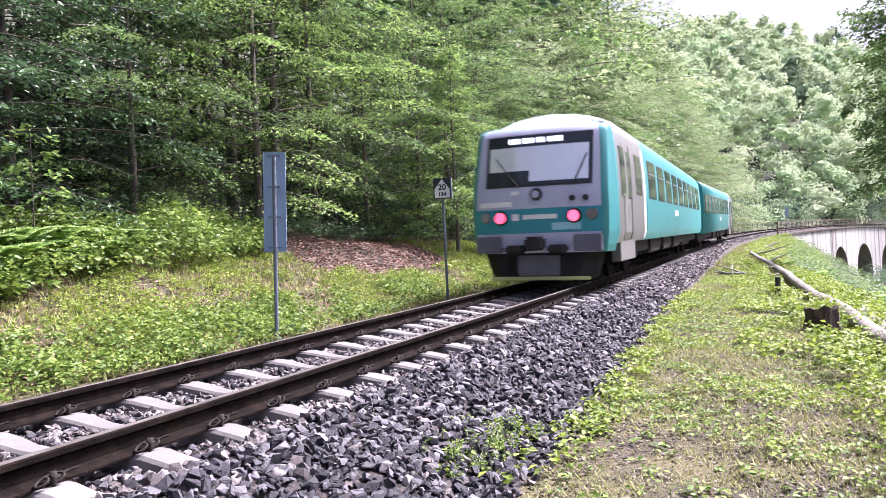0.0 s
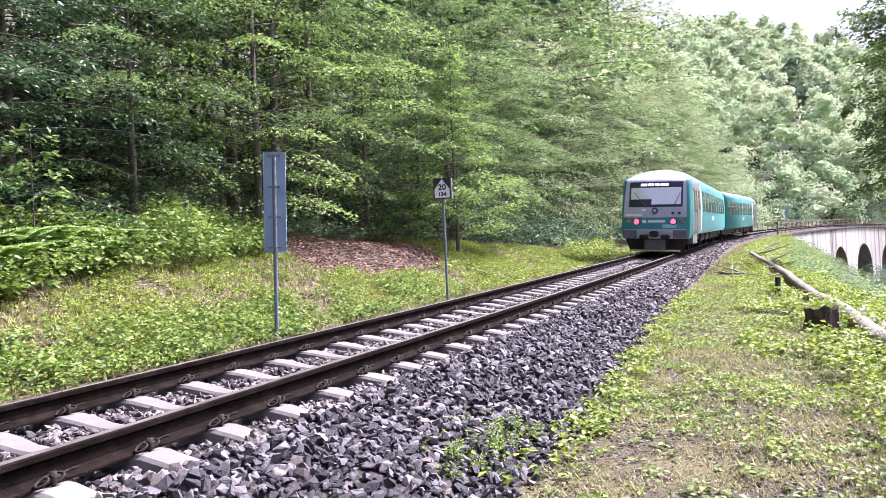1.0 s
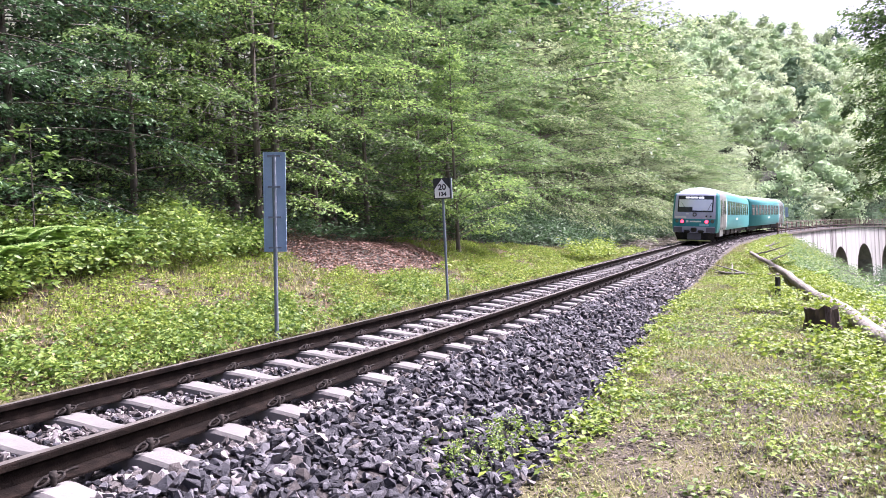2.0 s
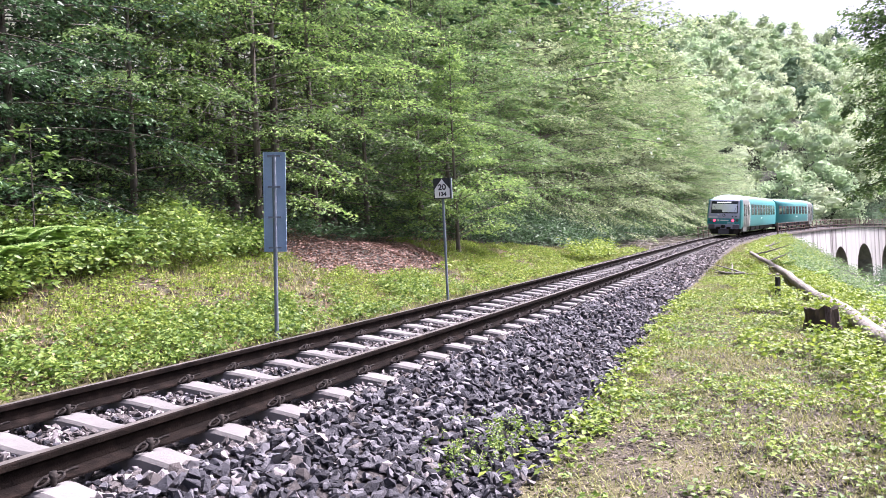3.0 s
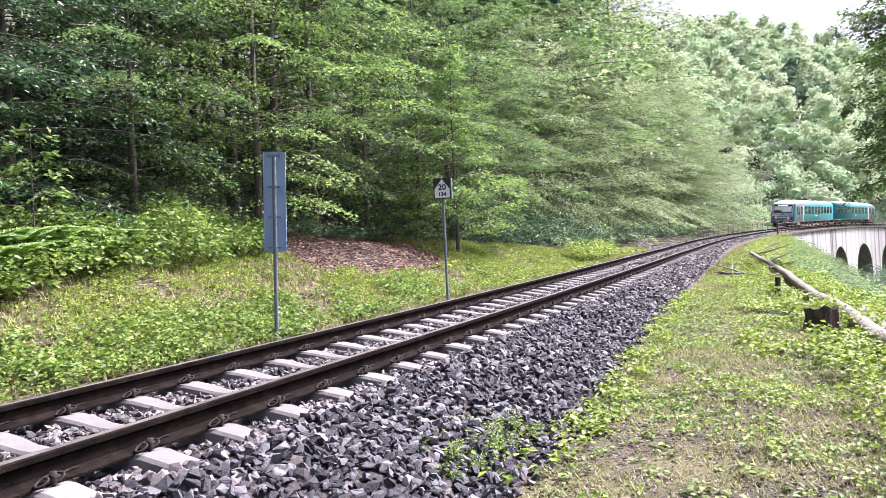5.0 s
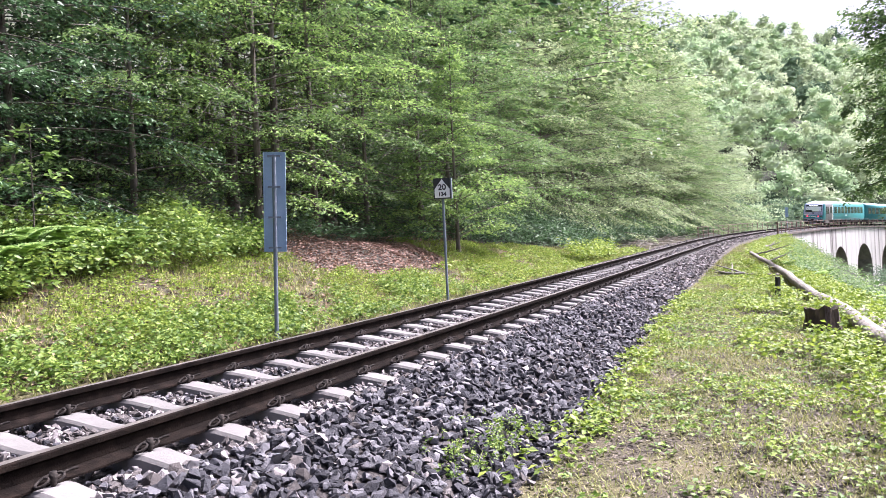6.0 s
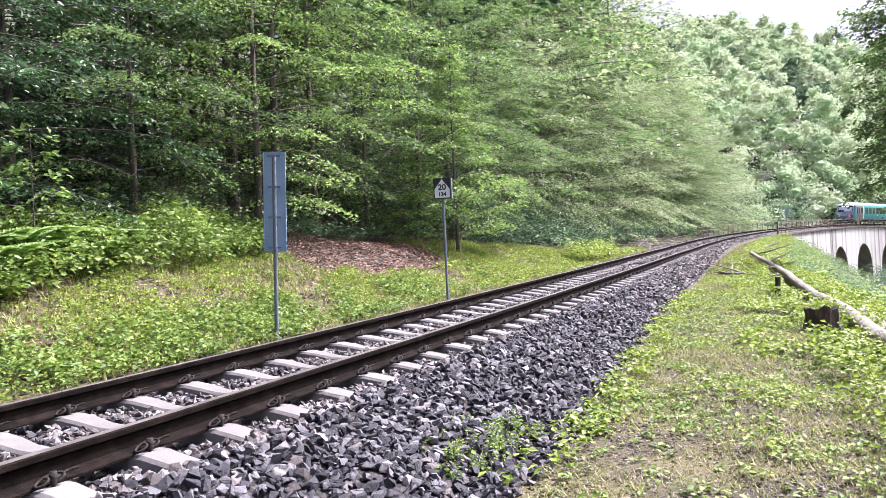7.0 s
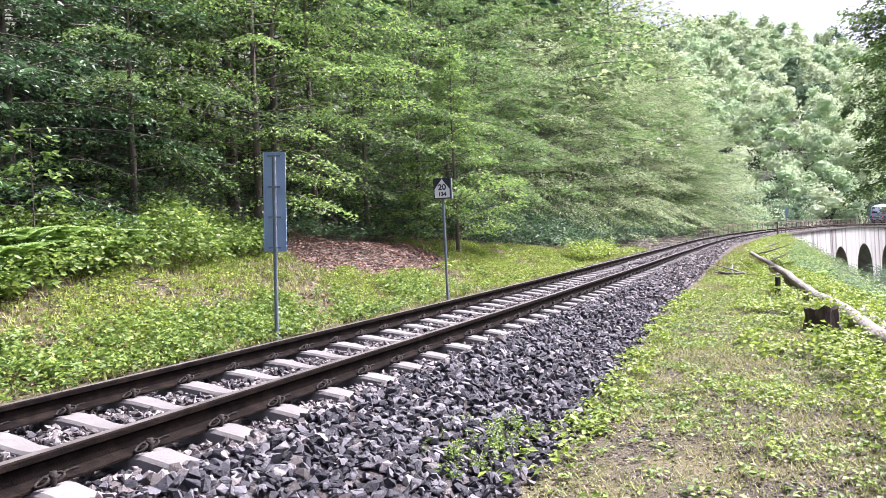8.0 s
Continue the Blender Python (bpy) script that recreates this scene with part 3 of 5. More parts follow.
    while s < 90:
        add(back[rng.choice((0, 1))], s, float(edge(s)) - rng.uniform(7.0, 11.0), rng.uniform(1.3, 1.7) + 0.55 * (s > 36))
        s += rng.uniform(3.6, 5.4)
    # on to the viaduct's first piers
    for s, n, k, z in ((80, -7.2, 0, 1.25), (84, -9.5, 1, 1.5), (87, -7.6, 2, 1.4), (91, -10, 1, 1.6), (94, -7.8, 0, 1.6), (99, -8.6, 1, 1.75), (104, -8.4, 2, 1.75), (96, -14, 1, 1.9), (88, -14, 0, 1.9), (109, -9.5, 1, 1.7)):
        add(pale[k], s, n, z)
    for s in np.arange(-10, 34, 2.8):
        add(rng.choice(shade), s + rng.uniform(-1, 1), float(edge(s)) - rng.uniform(4.5, 8.0), rng.uniform(0.8, 1.2))
        add(rng.choice(shade), s + rng.uniform(-1, 1), float(edge(s)) - rng.uniform(9.0, 18.0), rng.uniform(0.9, 1.4))
    for row, d0 in enumerate((5.5, 9.5, 14, 20, 28)):
        s = -24 + row * 1.3
        while s < 36 - row * 2:
            add(rng.choice(tall), s, float(edge(s)) - d0 + rng.uniform(-1.5, 1.5), rng.uniform(0.85, 1.1))
            s += rng.uniform(4.2, 6.8)


build_wood()


def far_woods():
    rng = np.random.default_rng(21)
    vs, fs, o = [], [], 0
    spots = []
    for s in np.arange(60, 300, 8.0):
        for n in np.concatenate([np.arange(-128, -9, 8.0), np.arange(14, 40, 12.0)]):
            if 60 <= s < 98 and -26 < n < 12:
                continue
            if n > 0 and (s < 120 or (s < 155 and n < 14)):
                continue
            if s < 94 and n < 0:
                continue
            if math.hypot(*track(s, n)[:2]) > 335:
                continue
            spots.append((s + rng.uniform(-3, 3), n + rng.uniform(-3, 3)))
    spots += [(s + rng.uniform(-2, 2), n + rng.uniform(-1.5, 1.5)) for s in np.arange(118, 205, 8.0) for n in (-12.0, -19.0)]
    cs, ds, ns, zs, hue, bodies, body_hue = [], [], [], [], [], [], []
    bm = bmesh.new()
    bmesh.ops.create_icosphere(bm, subdivisions=2, radius=1)
    bm.verts.index_update()
    ball = np.array([v.co[:] for v in bm.verts])
    tri = np.array([[v.index for v in q.verts] for q in bm.faces])
    bm.free()
    for s, n in spots:
        p = place(s, n)
        dist = math.hypot(p[0], p[1])
        H, R = rng.uniform(11, 19), rng.uniform(3.8, 6.4)
        # Farther trees mostly take the colours paled for haze.
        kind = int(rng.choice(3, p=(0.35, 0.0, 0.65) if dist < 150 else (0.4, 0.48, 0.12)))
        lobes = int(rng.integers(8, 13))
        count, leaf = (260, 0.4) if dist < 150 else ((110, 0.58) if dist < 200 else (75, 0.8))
        for k in range(lobes):
            a, u = rng.uniform(0, 6.28), k / (lobes - 1)
            rr = R * (0.62 * math.sin(math.pi * (0.18 + 0.75 * u)))
            c0 = p + np.array([math.cos(a) * rr, math.sin(a) * rr, H * (0.2 + 0.67 * u)])
            rad = np.array([0.52, 0.52, 0.36]) * R * rng.uniform(0.6, 1.15)
            bodies.append((c0 + ball * rad * ((0.24 if dist < 150 else 0.54) + rng.normal(0, 0.1, (len(ball), 1))), tri))
            body_hue.append(np.full(len(tri), kind))
            q = rng.normal(size=(count, 3))
            q[:, 2] += 0.35
            q /= np.linalg.norm(q, axis=1)[:, None]
            cs.append(c0 + q * rad * rng.uniform(0.78, 1.12, (count, 1)))
            ns.append(q * np.array([1, 1, 1.3]) + rng.normal(0, 0.28, q.shape))
            ds.append(rng.normal(size=q.shape))
            zs.append(rng.uniform(0.5, 1.1, count) * leaf)
            hue.append(np.full(count, kind))
    hills = [M_LEAF_FAR, M_HILL_HAZE, M_HILL_DARK]
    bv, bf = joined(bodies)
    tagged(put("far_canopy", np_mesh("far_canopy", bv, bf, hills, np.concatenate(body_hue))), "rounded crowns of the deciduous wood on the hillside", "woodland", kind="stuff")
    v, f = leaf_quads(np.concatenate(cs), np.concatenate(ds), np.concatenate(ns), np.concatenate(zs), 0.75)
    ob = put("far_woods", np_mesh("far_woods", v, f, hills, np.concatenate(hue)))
    tagged(ob, "deciduous woodland covering the hillside, leaf colours paled for haze", "woodland", kind="stuff")


far_woods()


# ---- viaduct ----
ARCHES = ((115.8, 124.3), (129.3, 137.8), (142.8, 151.3))


def build_viaduct():
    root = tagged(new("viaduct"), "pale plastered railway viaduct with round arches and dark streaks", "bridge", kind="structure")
    s = np.unique(np.concatenate([np.arange(82, 160, 0.5)] + [np.linspace(a, b, 25) for a, b in ARCHES]))
    top, crown, bottom = -0.62, -3.2, -16.0

    def under(q):
        for a, b in ARCHES:
            if a <= q <= b:
                r = (b - a) / 2
                return crown - r + math.sqrt(max(0, r * r - (q - (a + b) / 2) ** 2))
        return bottom
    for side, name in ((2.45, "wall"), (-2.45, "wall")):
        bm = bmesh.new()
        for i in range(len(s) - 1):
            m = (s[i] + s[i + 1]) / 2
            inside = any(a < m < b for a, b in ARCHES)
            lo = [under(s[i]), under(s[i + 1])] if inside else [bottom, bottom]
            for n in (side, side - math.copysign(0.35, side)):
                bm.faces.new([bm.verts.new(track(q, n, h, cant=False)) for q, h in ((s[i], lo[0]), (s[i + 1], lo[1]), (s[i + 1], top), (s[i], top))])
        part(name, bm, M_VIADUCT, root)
    for a, b in ARCHES:
        bm = bmesh.new()
        q = np.linspace(a, b, 25)
        for i in range(24):
            bm.faces.new([bm.verts.new(track(x, n, under(x) + 0.003, cant=False)) for x, n in ((q[i], -2.44), (q[i], 2.44), (q[i + 1], 2.44), (q[i + 1], -2.44))])
        for x in (a, b):
            lo = crown - (b - a) / 2
            bm.faces.new([bm.verts.new(track(x, n, h, cant=False)) for n, h in ((-2.44, bottom), (2.44, bottom), (2.44, lo), (-2.44, lo))])
        part("arch_vault", bm, M_ARCH, root)
    for side in (1, -1):
        bm = bmesh.new()
        q = np.arange(82, 160, 1.0)
        for i in range(len(q) - 1):
            sec = [(2.2, -0.62), (2.62, -0.62), (2.62, -0.42), (2.2, -0.4)]
            ring = [[bm.verts.new(track(x, n * side, h, cant=False)) for n, h in sec] for x in (q[i], q[i + 1])]
            for j in range(4):
                bm.faces.new([ring[0][j], ring[0][(j + 1) % 4], ring[1][(j + 1) % 4], ring[1][j]])
        part("coping", bm, M_COPING, root)
    bm = bmesh.new()
    q = np.arange(82, 160, 1.0)
    for i in range(len(q) - 1):
        bm.faces.new([bm.verts.new(track(x, n, -0.6, cant=False)) for x, n in ((q[i], -2.3), (q[i], 2.3), (q[i + 1], 2.3), (q[i + 1], -2.3))])
    part("deck", bm, M_BALLAST, root)


build_viaduct()


def build_railing(n, s0, s1, label, drop):
    root = tagged(new("railing"), label, "railing", "railings of the viaduct")
    post = boxed(-0.035, 0.035, -0.035, 0.035, -0.5, 0.92)
    me = bpy.data.meshes.new("post")
    post.to_mesh(me), post.free(), me.materials.append(M_RAILING)
    for s in np.arange(s0, s1, 2.5):
        ob = put("post", me, root)
        ob.matrix_basis = Matrix.Translation(Vector(track(s, n, drop, cant=False))) @ Matrix.Rotation(heading(s), 4, "Z")
    for h, r in ((0.9 + drop, 0.03), (0.55 + drop, 0.022), (0.2 + drop, 0.022)):
        q = np.arange(s0, s1 + 1, 2.0)
        v, f = tube_np(track(q, n, h, cant=False), np.full(len(q), r), 5)
        put("handrail" if h > 0.65 else "rail_bar", np_mesh("bar", v, f, M_RAILING), root)


build_railing(2.4, 82, 158, "rust-brown steel railing along the viaduct's edge", -0.2)
build_railing(-2.45, 67, 158, "thin rust-brown steel railing along the track's outer edge", 0.0)


# ---- signs and posts ----
def sign_pose(s, n, facing=0.0):
    return Matrix.Translation(Vector(place(s, n))) @ Matrix.Rotation(heading(s) + facing, 4, "Z")


def pipe(r, z0, z1, sides=12):
    bm = bmesh.new()
    bmesh.ops.create_cone(bm, cap_ends=True, segments=sides, radius1=r, radius2=r, depth=z1 - z0, matrix=Matrix.Translation((0, 0, (z0 + z1) / 2)))
    return bm


def tall_sign():
    root = tagged(new("track_sign"), "tall narrow track sign, blue-grey metal back, on a steel pole", "sign")
    part("pole", pipe(0.03, -0.5, 2.67, 20), M_GALV, root)
    bm = boxed(-0.152, 0.152, 0.06, 0.075, 1.27, 2.71, bevel=0.006)
    box(bm, -0.16, -0.15, 0.035, 0.078, 1.262, 2.718), box(bm, 0.15, 0.16, 0.035, 0.078, 1.262, 2.718)
    box(bm, -0.15, 0.15, 0.035, 0.078, 1.262, 1.272), box(bm, -0.15, 0.15, 0.035, 0.078, 2.708, 2.718)
    part("panel", bm, M_ALU, root, "blue-grey sheet metal panel with folded rims")
    for z in (1.32, 1.76, 2.2, 2.65):
        bm = boxed(-0.09, 0.09, -0.04, -0.03, z - 0.012, z + 0.012)
        box(bm, -0.09, -0.08, -0.04, 0.06, z - 0.012, z + 0.012), box(bm, 0.08, 0.09, -0.04, 0.06, z - 0.012, z + 0.012)
        part("clamp", bm, M_GALV, root)
    root.matrix_world = Matrix.Translation(Vector(track(8.35, -2.3, -0.28, cant=False)) + Vector((-0.113, 0, 0))) @ Matrix.Rotation(radians(1.7), 4, "Y") @ Matrix.Rotation(radians(8), 4, "Z")


def text_mesh(body, size):
    cu = bpy.data.curves.new("t", "FONT")
    cu.body, cu.size, cu.align_x, cu.align_y, cu.extrude = body, size, "CENTER", "CENTER", 0.001
    cu.offset = 0.005
    ob = new("t", cu)
    me = bpy.data.meshes.new_from_object(ob.evaluated_get(bpy.context.evaluated_depsgraph_get()))
    bpy.data.objects.remove(ob)
    me.materials.clear()
    return me


def gradient_sign():
    root = tagged(new("gradient_sign"), "black gradient board with white arrow field reading 20 and 134", "sign")
    part("pole", pipe(0.03, -0.5, 2.25, 20), M_GALV, root)
    part("board", boxed(-0.19, 0.185, -0.06, 0.06, 2.15, 2.6, bevel=0.008), [M_BLACK], root, "black board with a folded rim")
    part("rim", boxed(0.185, 0.21, -0.065, 0.065, 2.15, 2.6), M_GALV, root)
    bm = bmesh.new()
    pts = [(-0.165, 2.17), (0.165, 2.17), (0.165, 2.36), (0, 2.575), (-0.165, 2.36)]
    a = [bm.verts.new((x, -0.066, z)) for x, z in pts]
    b = [bm.verts.new((x, -0.062, z)) for x, z in pts]
    bm.faces.new(a), bm.faces.new(b[::-1])
    for i in range(5):
        bm.faces.new([a[i], b[i], b[(i + 1) % 5], a[(i + 1) % 5]])
    part("arrow_field", bm, M_WHITE, root, "white house-shaped arrow field")
    for body, size, z in (("20", 0.175, 2.395), ("134", 0.12, 2.245)):
        me = text_mesh(body, size)
        me.materials.append(M_BLACK)
        ob = put("lettering", me, root)
        ob.matrix_basis = Matrix.Translation((0, -0.069, z)) @ Matrix.Rotation(radians(90), 4, "X")
    root.matrix_world = Matrix.Translation(Vector(track(14.15, -2.3, -0.22, cant=False))) @ Matrix.Rotation(radians(-8), 4, "Z")


def small_plate():
    root = tagged(new("distance_plate"), "small grey plate on a thin pole beside the viaduct", "sign")
    part("pole", pipe(0.04, -0.8, 2.0), M_GALV, root)
    part("plate", boxed(-0.22, 0.22, -0.03, 0.03, 1.5, 2.9, bevel=0.01), M_ALU, root)
    root.matrix_world = Matrix.Translation(Vector(track(113.5, -2.75, 0, cant=False)))


tall_sign(), gradient_sign(), small_plate()


# ---- the train: two cars, each built round its own middle, y towards the line's far end ----
CAR = 22.4
WHEELS = []


def ring_at(y, half, pinch=0.0):
    """Half of the body's cross section: side wall, waist and roof, as x and z."""
    pts = [(1.37, 0.8), (1.43, 1.0), (1.43, 1.95), (1.40, 2.5), (1.35, 2.98), (1.29, 3.16), (1.12, 3.34), (0.8, 3.47), (0.4, 3.55), (0.0, 3.58)]
    return [(x * (1 - pinch), z) for x, z in pts]


def body_shell(bm, ys, pinches, mats):
    """Lofts the body; mats picks a material index from y and z of a panel."""
    rings = []
    for y, p in zip(ys, pinches):
        half = [(x, z if z < 2.95 else 2.95 + (z - 2.95) * p) for x, z in ring_at(y, 1)]
        pts = half + [(-x, z) for x, z in half[-2::-1]]
        rings.append([bm.verts.new((x, y, z)) for x, z in pts])
    k = len(rings[0])
    for i in range(len(rings) - 1):
        for j in range(k - 1):
            f = bm.faces.new([rings[i][j], rings[i][j + 1], rings[i + 1][j + 1], rings[i + 1][j]])
            c = f.calc_center_median()
            f.material_index, f.smooth = mats(c.y, c.z), 0.1 < c.z
    bm.faces.new(rings[-1])
    bm.faces.new(rings[0]).material_index = 2
    return rings


def build_car(sign):
    """sign -1: the cab looks back along the line; +1: it looks ahead."""
    half = CAR / 2
    root = tagged(new("railcar"), "teal railcar with slate grey cab front and red tail lights" if sign < 0 else "teal and light grey diesel railcar coupled ahead of its twin", "train", "cars of the train")
    cab = half - 0.25

    def Y(d):            # d metres back from the cab's front
        return sign * (half - d)
    ys = [Y(d) for d in (0.58, 0.75, 0.9, 1.3, 1.9, 4.4, 12, CAR - 0.35)]
    pin = (0.3, 0.5, 0.66, 0.9, 1, 1, 1, 1)

    def pick(y, z):
        d = half - sign * y
        # Top panels get the teal paled for skylight.
        if z > 3.3 or (z > 3.1 and d < 0.95):
            return 2
        if 0.95 < d < 4.4:
            return 1
        return 0
    bm = bmesh.new()
    body_shell(bm, ys, pin, pick)
    bmesh.ops.recalc_face_normals(bm, faces=bm.faces)
    body = part("body", bm, [M_TEAL, M_CREAM, M_ROOF], root)
    # cab front, raked back above the waist
    bm = bmesh.new()
    secs = [(0.66, 1.3, 0.05), (0.8, 1.33, 0.0), (1.05, 1.36, 0.0), (1.53, 1.37, 0.0), (1.9, 1.36, 0.03), (2.6, 1.33, 0.2), (2.98, 1.3, 0.3), (3.1, 1.27, 0.36), (3.18, 1.18, 0.46), (3.22, 0.95, 0.58)]
    rows = []
    for z, w, back in secs:
        rows.append([bm.verts.new((x * w, Y(back + 0.16 * abs(x) ** 3), z)) for x in (-1, -0.94, -0.7, -0.45, -0.2, 0, 0.2, 0.45, 0.7, 0.9, 1)])
    for i in range(len(rows) - 1):
        for j in range(10):
            f = bm.faces.new([rows[i][j], rows[i][j + 1], rows[i + 1][j + 1], rows[i + 1][j]])
            c = f.calc_center_median()
            f.material_index = 2 if c.z > 3.09 else (3 if j in (0, 9) else (1 if 1.05 < c.z < 1.53 else 0))
            f.smooth = True
    back = [bm.verts.new((x * 1.3, Y(0.75), z)) for z in (0.55, 3.4) for x in (-1, 1)]
    for j in (0, 10):
        for i in range(len(rows) - 1):
            a, b = rows[i][j], rows[i + 1][j]
            c = bm.verts.new((a.co.x * 1.06, Y(0.62), a.co.z)), bm.verts.new((b.co.x * 1.06, Y(0.62), b.co.z))
            f = bm.faces.new([a, b, c[1], c[0]])
            f.material_index = 3
    bmesh.ops.delete(bm, geom=back, context="VERTS")
    bmesh.ops.recalc_face_normals(bm, faces=bm.faces)
    front = part("cab_front", bm, [M_FACE, M_TEAL_DARK, M_ROOF, M_TEAL], root, "slate grey cab front with a dark teal band")

    def face_point(x, z):
        zs = [q[0] for q in secs]
        w, b = np.interp(z, zs, [q[1] for q in secs]), np.interp(z, zs, [q[2] for q in secs])
        return Y(b + 0.16 * abs(x / w) ** 3)

    def face_panel(name, x0, x1, z0, z1, mat, proud=0.012, label="", parent=None, nx=8):
        bm = bmesh.new()
        g = [[[bm.verts.new((x, face_point(x, z) + sign * o, z)) for x in np.linspace(x0, x1, nx)] for z in np.linspace(z0, z1, 4)] for o in (proud, proud - 0.02)]
        for q in g:
            for i in range(3):
                for j in range(nx - 1):
                    bm.faces.new([q[i][j], q[i][j + 1], q[i + 1][j + 1], q[i + 1][j]])
        rim = lambda q: q[0] + [r[-1] for r in q[1:-1]] + q[-1][::-1] + [r[0] for r in q[-2:0:-1]]
        a, b = rim(g[0]), rim(g[1])
        for i in range(len(a)):
            bm.faces.new([a[i], b[i], b[(i + 1) % len(a)], a[(i + 1) % len(a)]])
        bmesh.ops.recalc_face_normals(bm, faces=bm.faces)
        return part(name, bm, mat, parent or front, label)
    face_panel("windscreen_seal", -1.07, 1.07, 1.96, 3.0, M_BLACK, 0.01)
    face_panel("windscreen", -1.04, 1.04, 2.0, 2.98, M_SCREEN, 0.016, "wide dark windscreen")
    # Two white panels added in place of the sky mirrored in the glass.
    face_panel("sky_reflection", -1.0, 1.0, 2.28, 2.76, M_SKY_GLARE, 0.02, "white panel standing for the sky reflected in the windscreen")
    face_panel("sky_reflection_edge", -0.15, 1.0, 2.06, 2.28, M_SKY_GLARE, 0.019)
    for x0, x1 in ((-0.6, -0.36), (-0.31, -0.08), (-0.03, 0.14), (0.19, 0.5)):
        face_panel("destination_display", x0, x1, 2.83, 2.93, M_DISPLAY, 0.022, "lit bar of the destination display", nx=4)
    face_panel("blue_marking", 0.3, 0.85, 1.1, 1.24, M_BLUE_STRIP, 0.012)
    face_panel("number_bar", -1.2, -0.5, 1.58, 1.68, M_WHITE, 0.01, "white number bar")
    face_panel("emblem_bar", -0.28, 0.4, 1.32, 1.41, M_WHITE, 0.01, "pale lettering bar")
    face_panel("emblem_mark", -0.5, -0.36, 1.3, 1.43, M_WHITE, 0.01)
    face_panel("marking_plate", -0.52, -0.36, 1.8, 1.88, M_WHITE, 0.02)

    def lamp(name, x, z, r, mat, label):
        bm = bmesh.new()
        bmesh.ops.create_cone(bm, cap_ends=True, segments=18, radius1=r, radius2=r * 0.82, depth=0.08,
                              matrix=Matrix.Translation((x, face_point(x, z) + sign * 0.03, z)) @ Matrix.Rotation(radians(-90 * sign), 4, "X"))
        return part(name, bm, mat, front, label)
    lit = M_RED if sign < 0 else M_CHROME
    for x in (-1, 1):
        lamp("lamp_ring", x * 0.73, 1.36, 0.15, M_BLACK, "black lamp surround")
        lamp("tail_light", x * 0.73, 1.36, 0.125, lit, "glowing red tail light" if sign < 0 else "lamp").location = (0, sign * 0.02, 0)
        lamp("headlamp", x * 1.06, 1.38, 0.12, M_CHROME, "round headlamp")
    lamp("emblem_ring", 0.0, 1.8, 0.13, M_BLACK, "dark ring")
    lamp("emblem_disc", 0.0, 1.8, 0.085, M_FACE, "round emblem").location = (0, sign * 0.02, 0)
    for x in (0.7, 0.95):
        lamp("socket", x, 1.7, 0.06, M_BLACK, "dark cable socket")
    for x0, lean in ((-0.35, -0.5), (0.72, 0.25)):
        pts = [(x0 + lean * u, face_point(x0 + lean * u, 1.95 + 0.6 * u) + sign * 0.05, 1.95 + 0.6 * u) for u in (0, 0.5, 1)]
        v, f = tube_np(pts, [0.018, 0.014, 0.012], 5)
        put("wiper", np_mesh("wiper", v, f, M_BLACK), front)
    # buffer beam, coupler, plough
    b = 1 if sign > 0 else -1
    def ybox(x0, x1, d0, d1, z0, z1, bevel=0.02):
        a, c = sorted((Y(d0), Y(d1)))
        return boxed(x0, x1, a, c, z0, z1, bevel)
    part("buffer_beam", ybox(-1.25, -0.72, -0.05, 0.5, 0.68, 1.0), M_BEAM, root)
    part("buffer_beam", ybox(0.72, 1.25, -0.05, 0.5, 0.68, 1.0), M_BEAM, root)
    part("coupler", ybox(-0.16, 0.16, -0.42, 0.5, 0.72, 0.98, 0.05), M_UNDER, root)
    for x in (-0.42, 0.42):
        part("buffer_plate", ybox(x - 0.18, x + 0.18, -0.25, 0.3, 0.66, 0.82, 0.04), M_UNDER, root)
    bm = bmesh.new()
    q = [[(-1.25, Y(0.45)), (-0.9, Y(0.1)), (0.9, Y(0.1)), (1.25, Y(0.45))], ]
    lo = [bm.verts.new((x * 0.86, y, 0.16)) for x, y in q[0]]
    hi = [bm.verts.new((x, y, 0.7)) for x, y in q[0]]
    for i in range(3):
        bm.faces.new([lo[i], lo[i + 1], hi[i + 1], hi[i]])
    bmesh.ops.solidify(bm, geom=list(bm.faces), thickness=0.04)
    part("plough", bm, M_UNDER, root, "black snow plough under the cab")
    part("plough_plate", ybox(-0.42, 0.42, 0.02, 0.09, 0.22, 0.62), M_BEAM, root)
    part("plough_edge", ybox(-1.0, 1.0, 0.05, 0.12, 0.13, 0.2), M_LIME, root, "yellow-green painted lower edge")
    # side windows, doors
    for side in (-1, 1):
        def pane(name, d0, d1, z0, z1, mat, proud, parent=body, label=""):
            bm = bmesh.new()
            a, c = sorted((Y(d0), Y(d1)))
            def xs(z):
                return side * (np.interp(z, (0.8, 1.0, 1.95, 2.5, 2.95), (1.37, 1.43, 1.43, 1.40, 1.35)) + proud)
            zc = sorted({z0, z1, *[z for z in (1.0, 1.95, 2.5) if z0 < z < z1]})
            out = [[bm.verts.new((xs(z), y, z)) for z in zc] for y in (a, c)]
            inn = [[bm.verts.new((xs(z) - side * 0.03, y, z)) for z in zc] for y in (a, c)]
            m = len(zc)
            for q in (out, inn):
                for i in range(m - 1):
                    bm.faces.new([q[0][i], q[1][i], q[1][i + 1], q[0][i + 1]])
            bm.faces.new([out[0][0], out[1][0], inn[1][0], inn[0][0]]), bm.faces.new([out[0][-1], out[1][-1], inn[1][-1], inn[0][-1]])
            for y in (0, 1):
                for i in range(m - 1):
                    bm.faces.new([out[y][i], out[y][i + 1], inn[y][i + 1], inn[y][i]])
            bmesh.ops.recalc_face_normals(bm, faces=bm.faces)
            return part(name, bm, mat, parent, label)
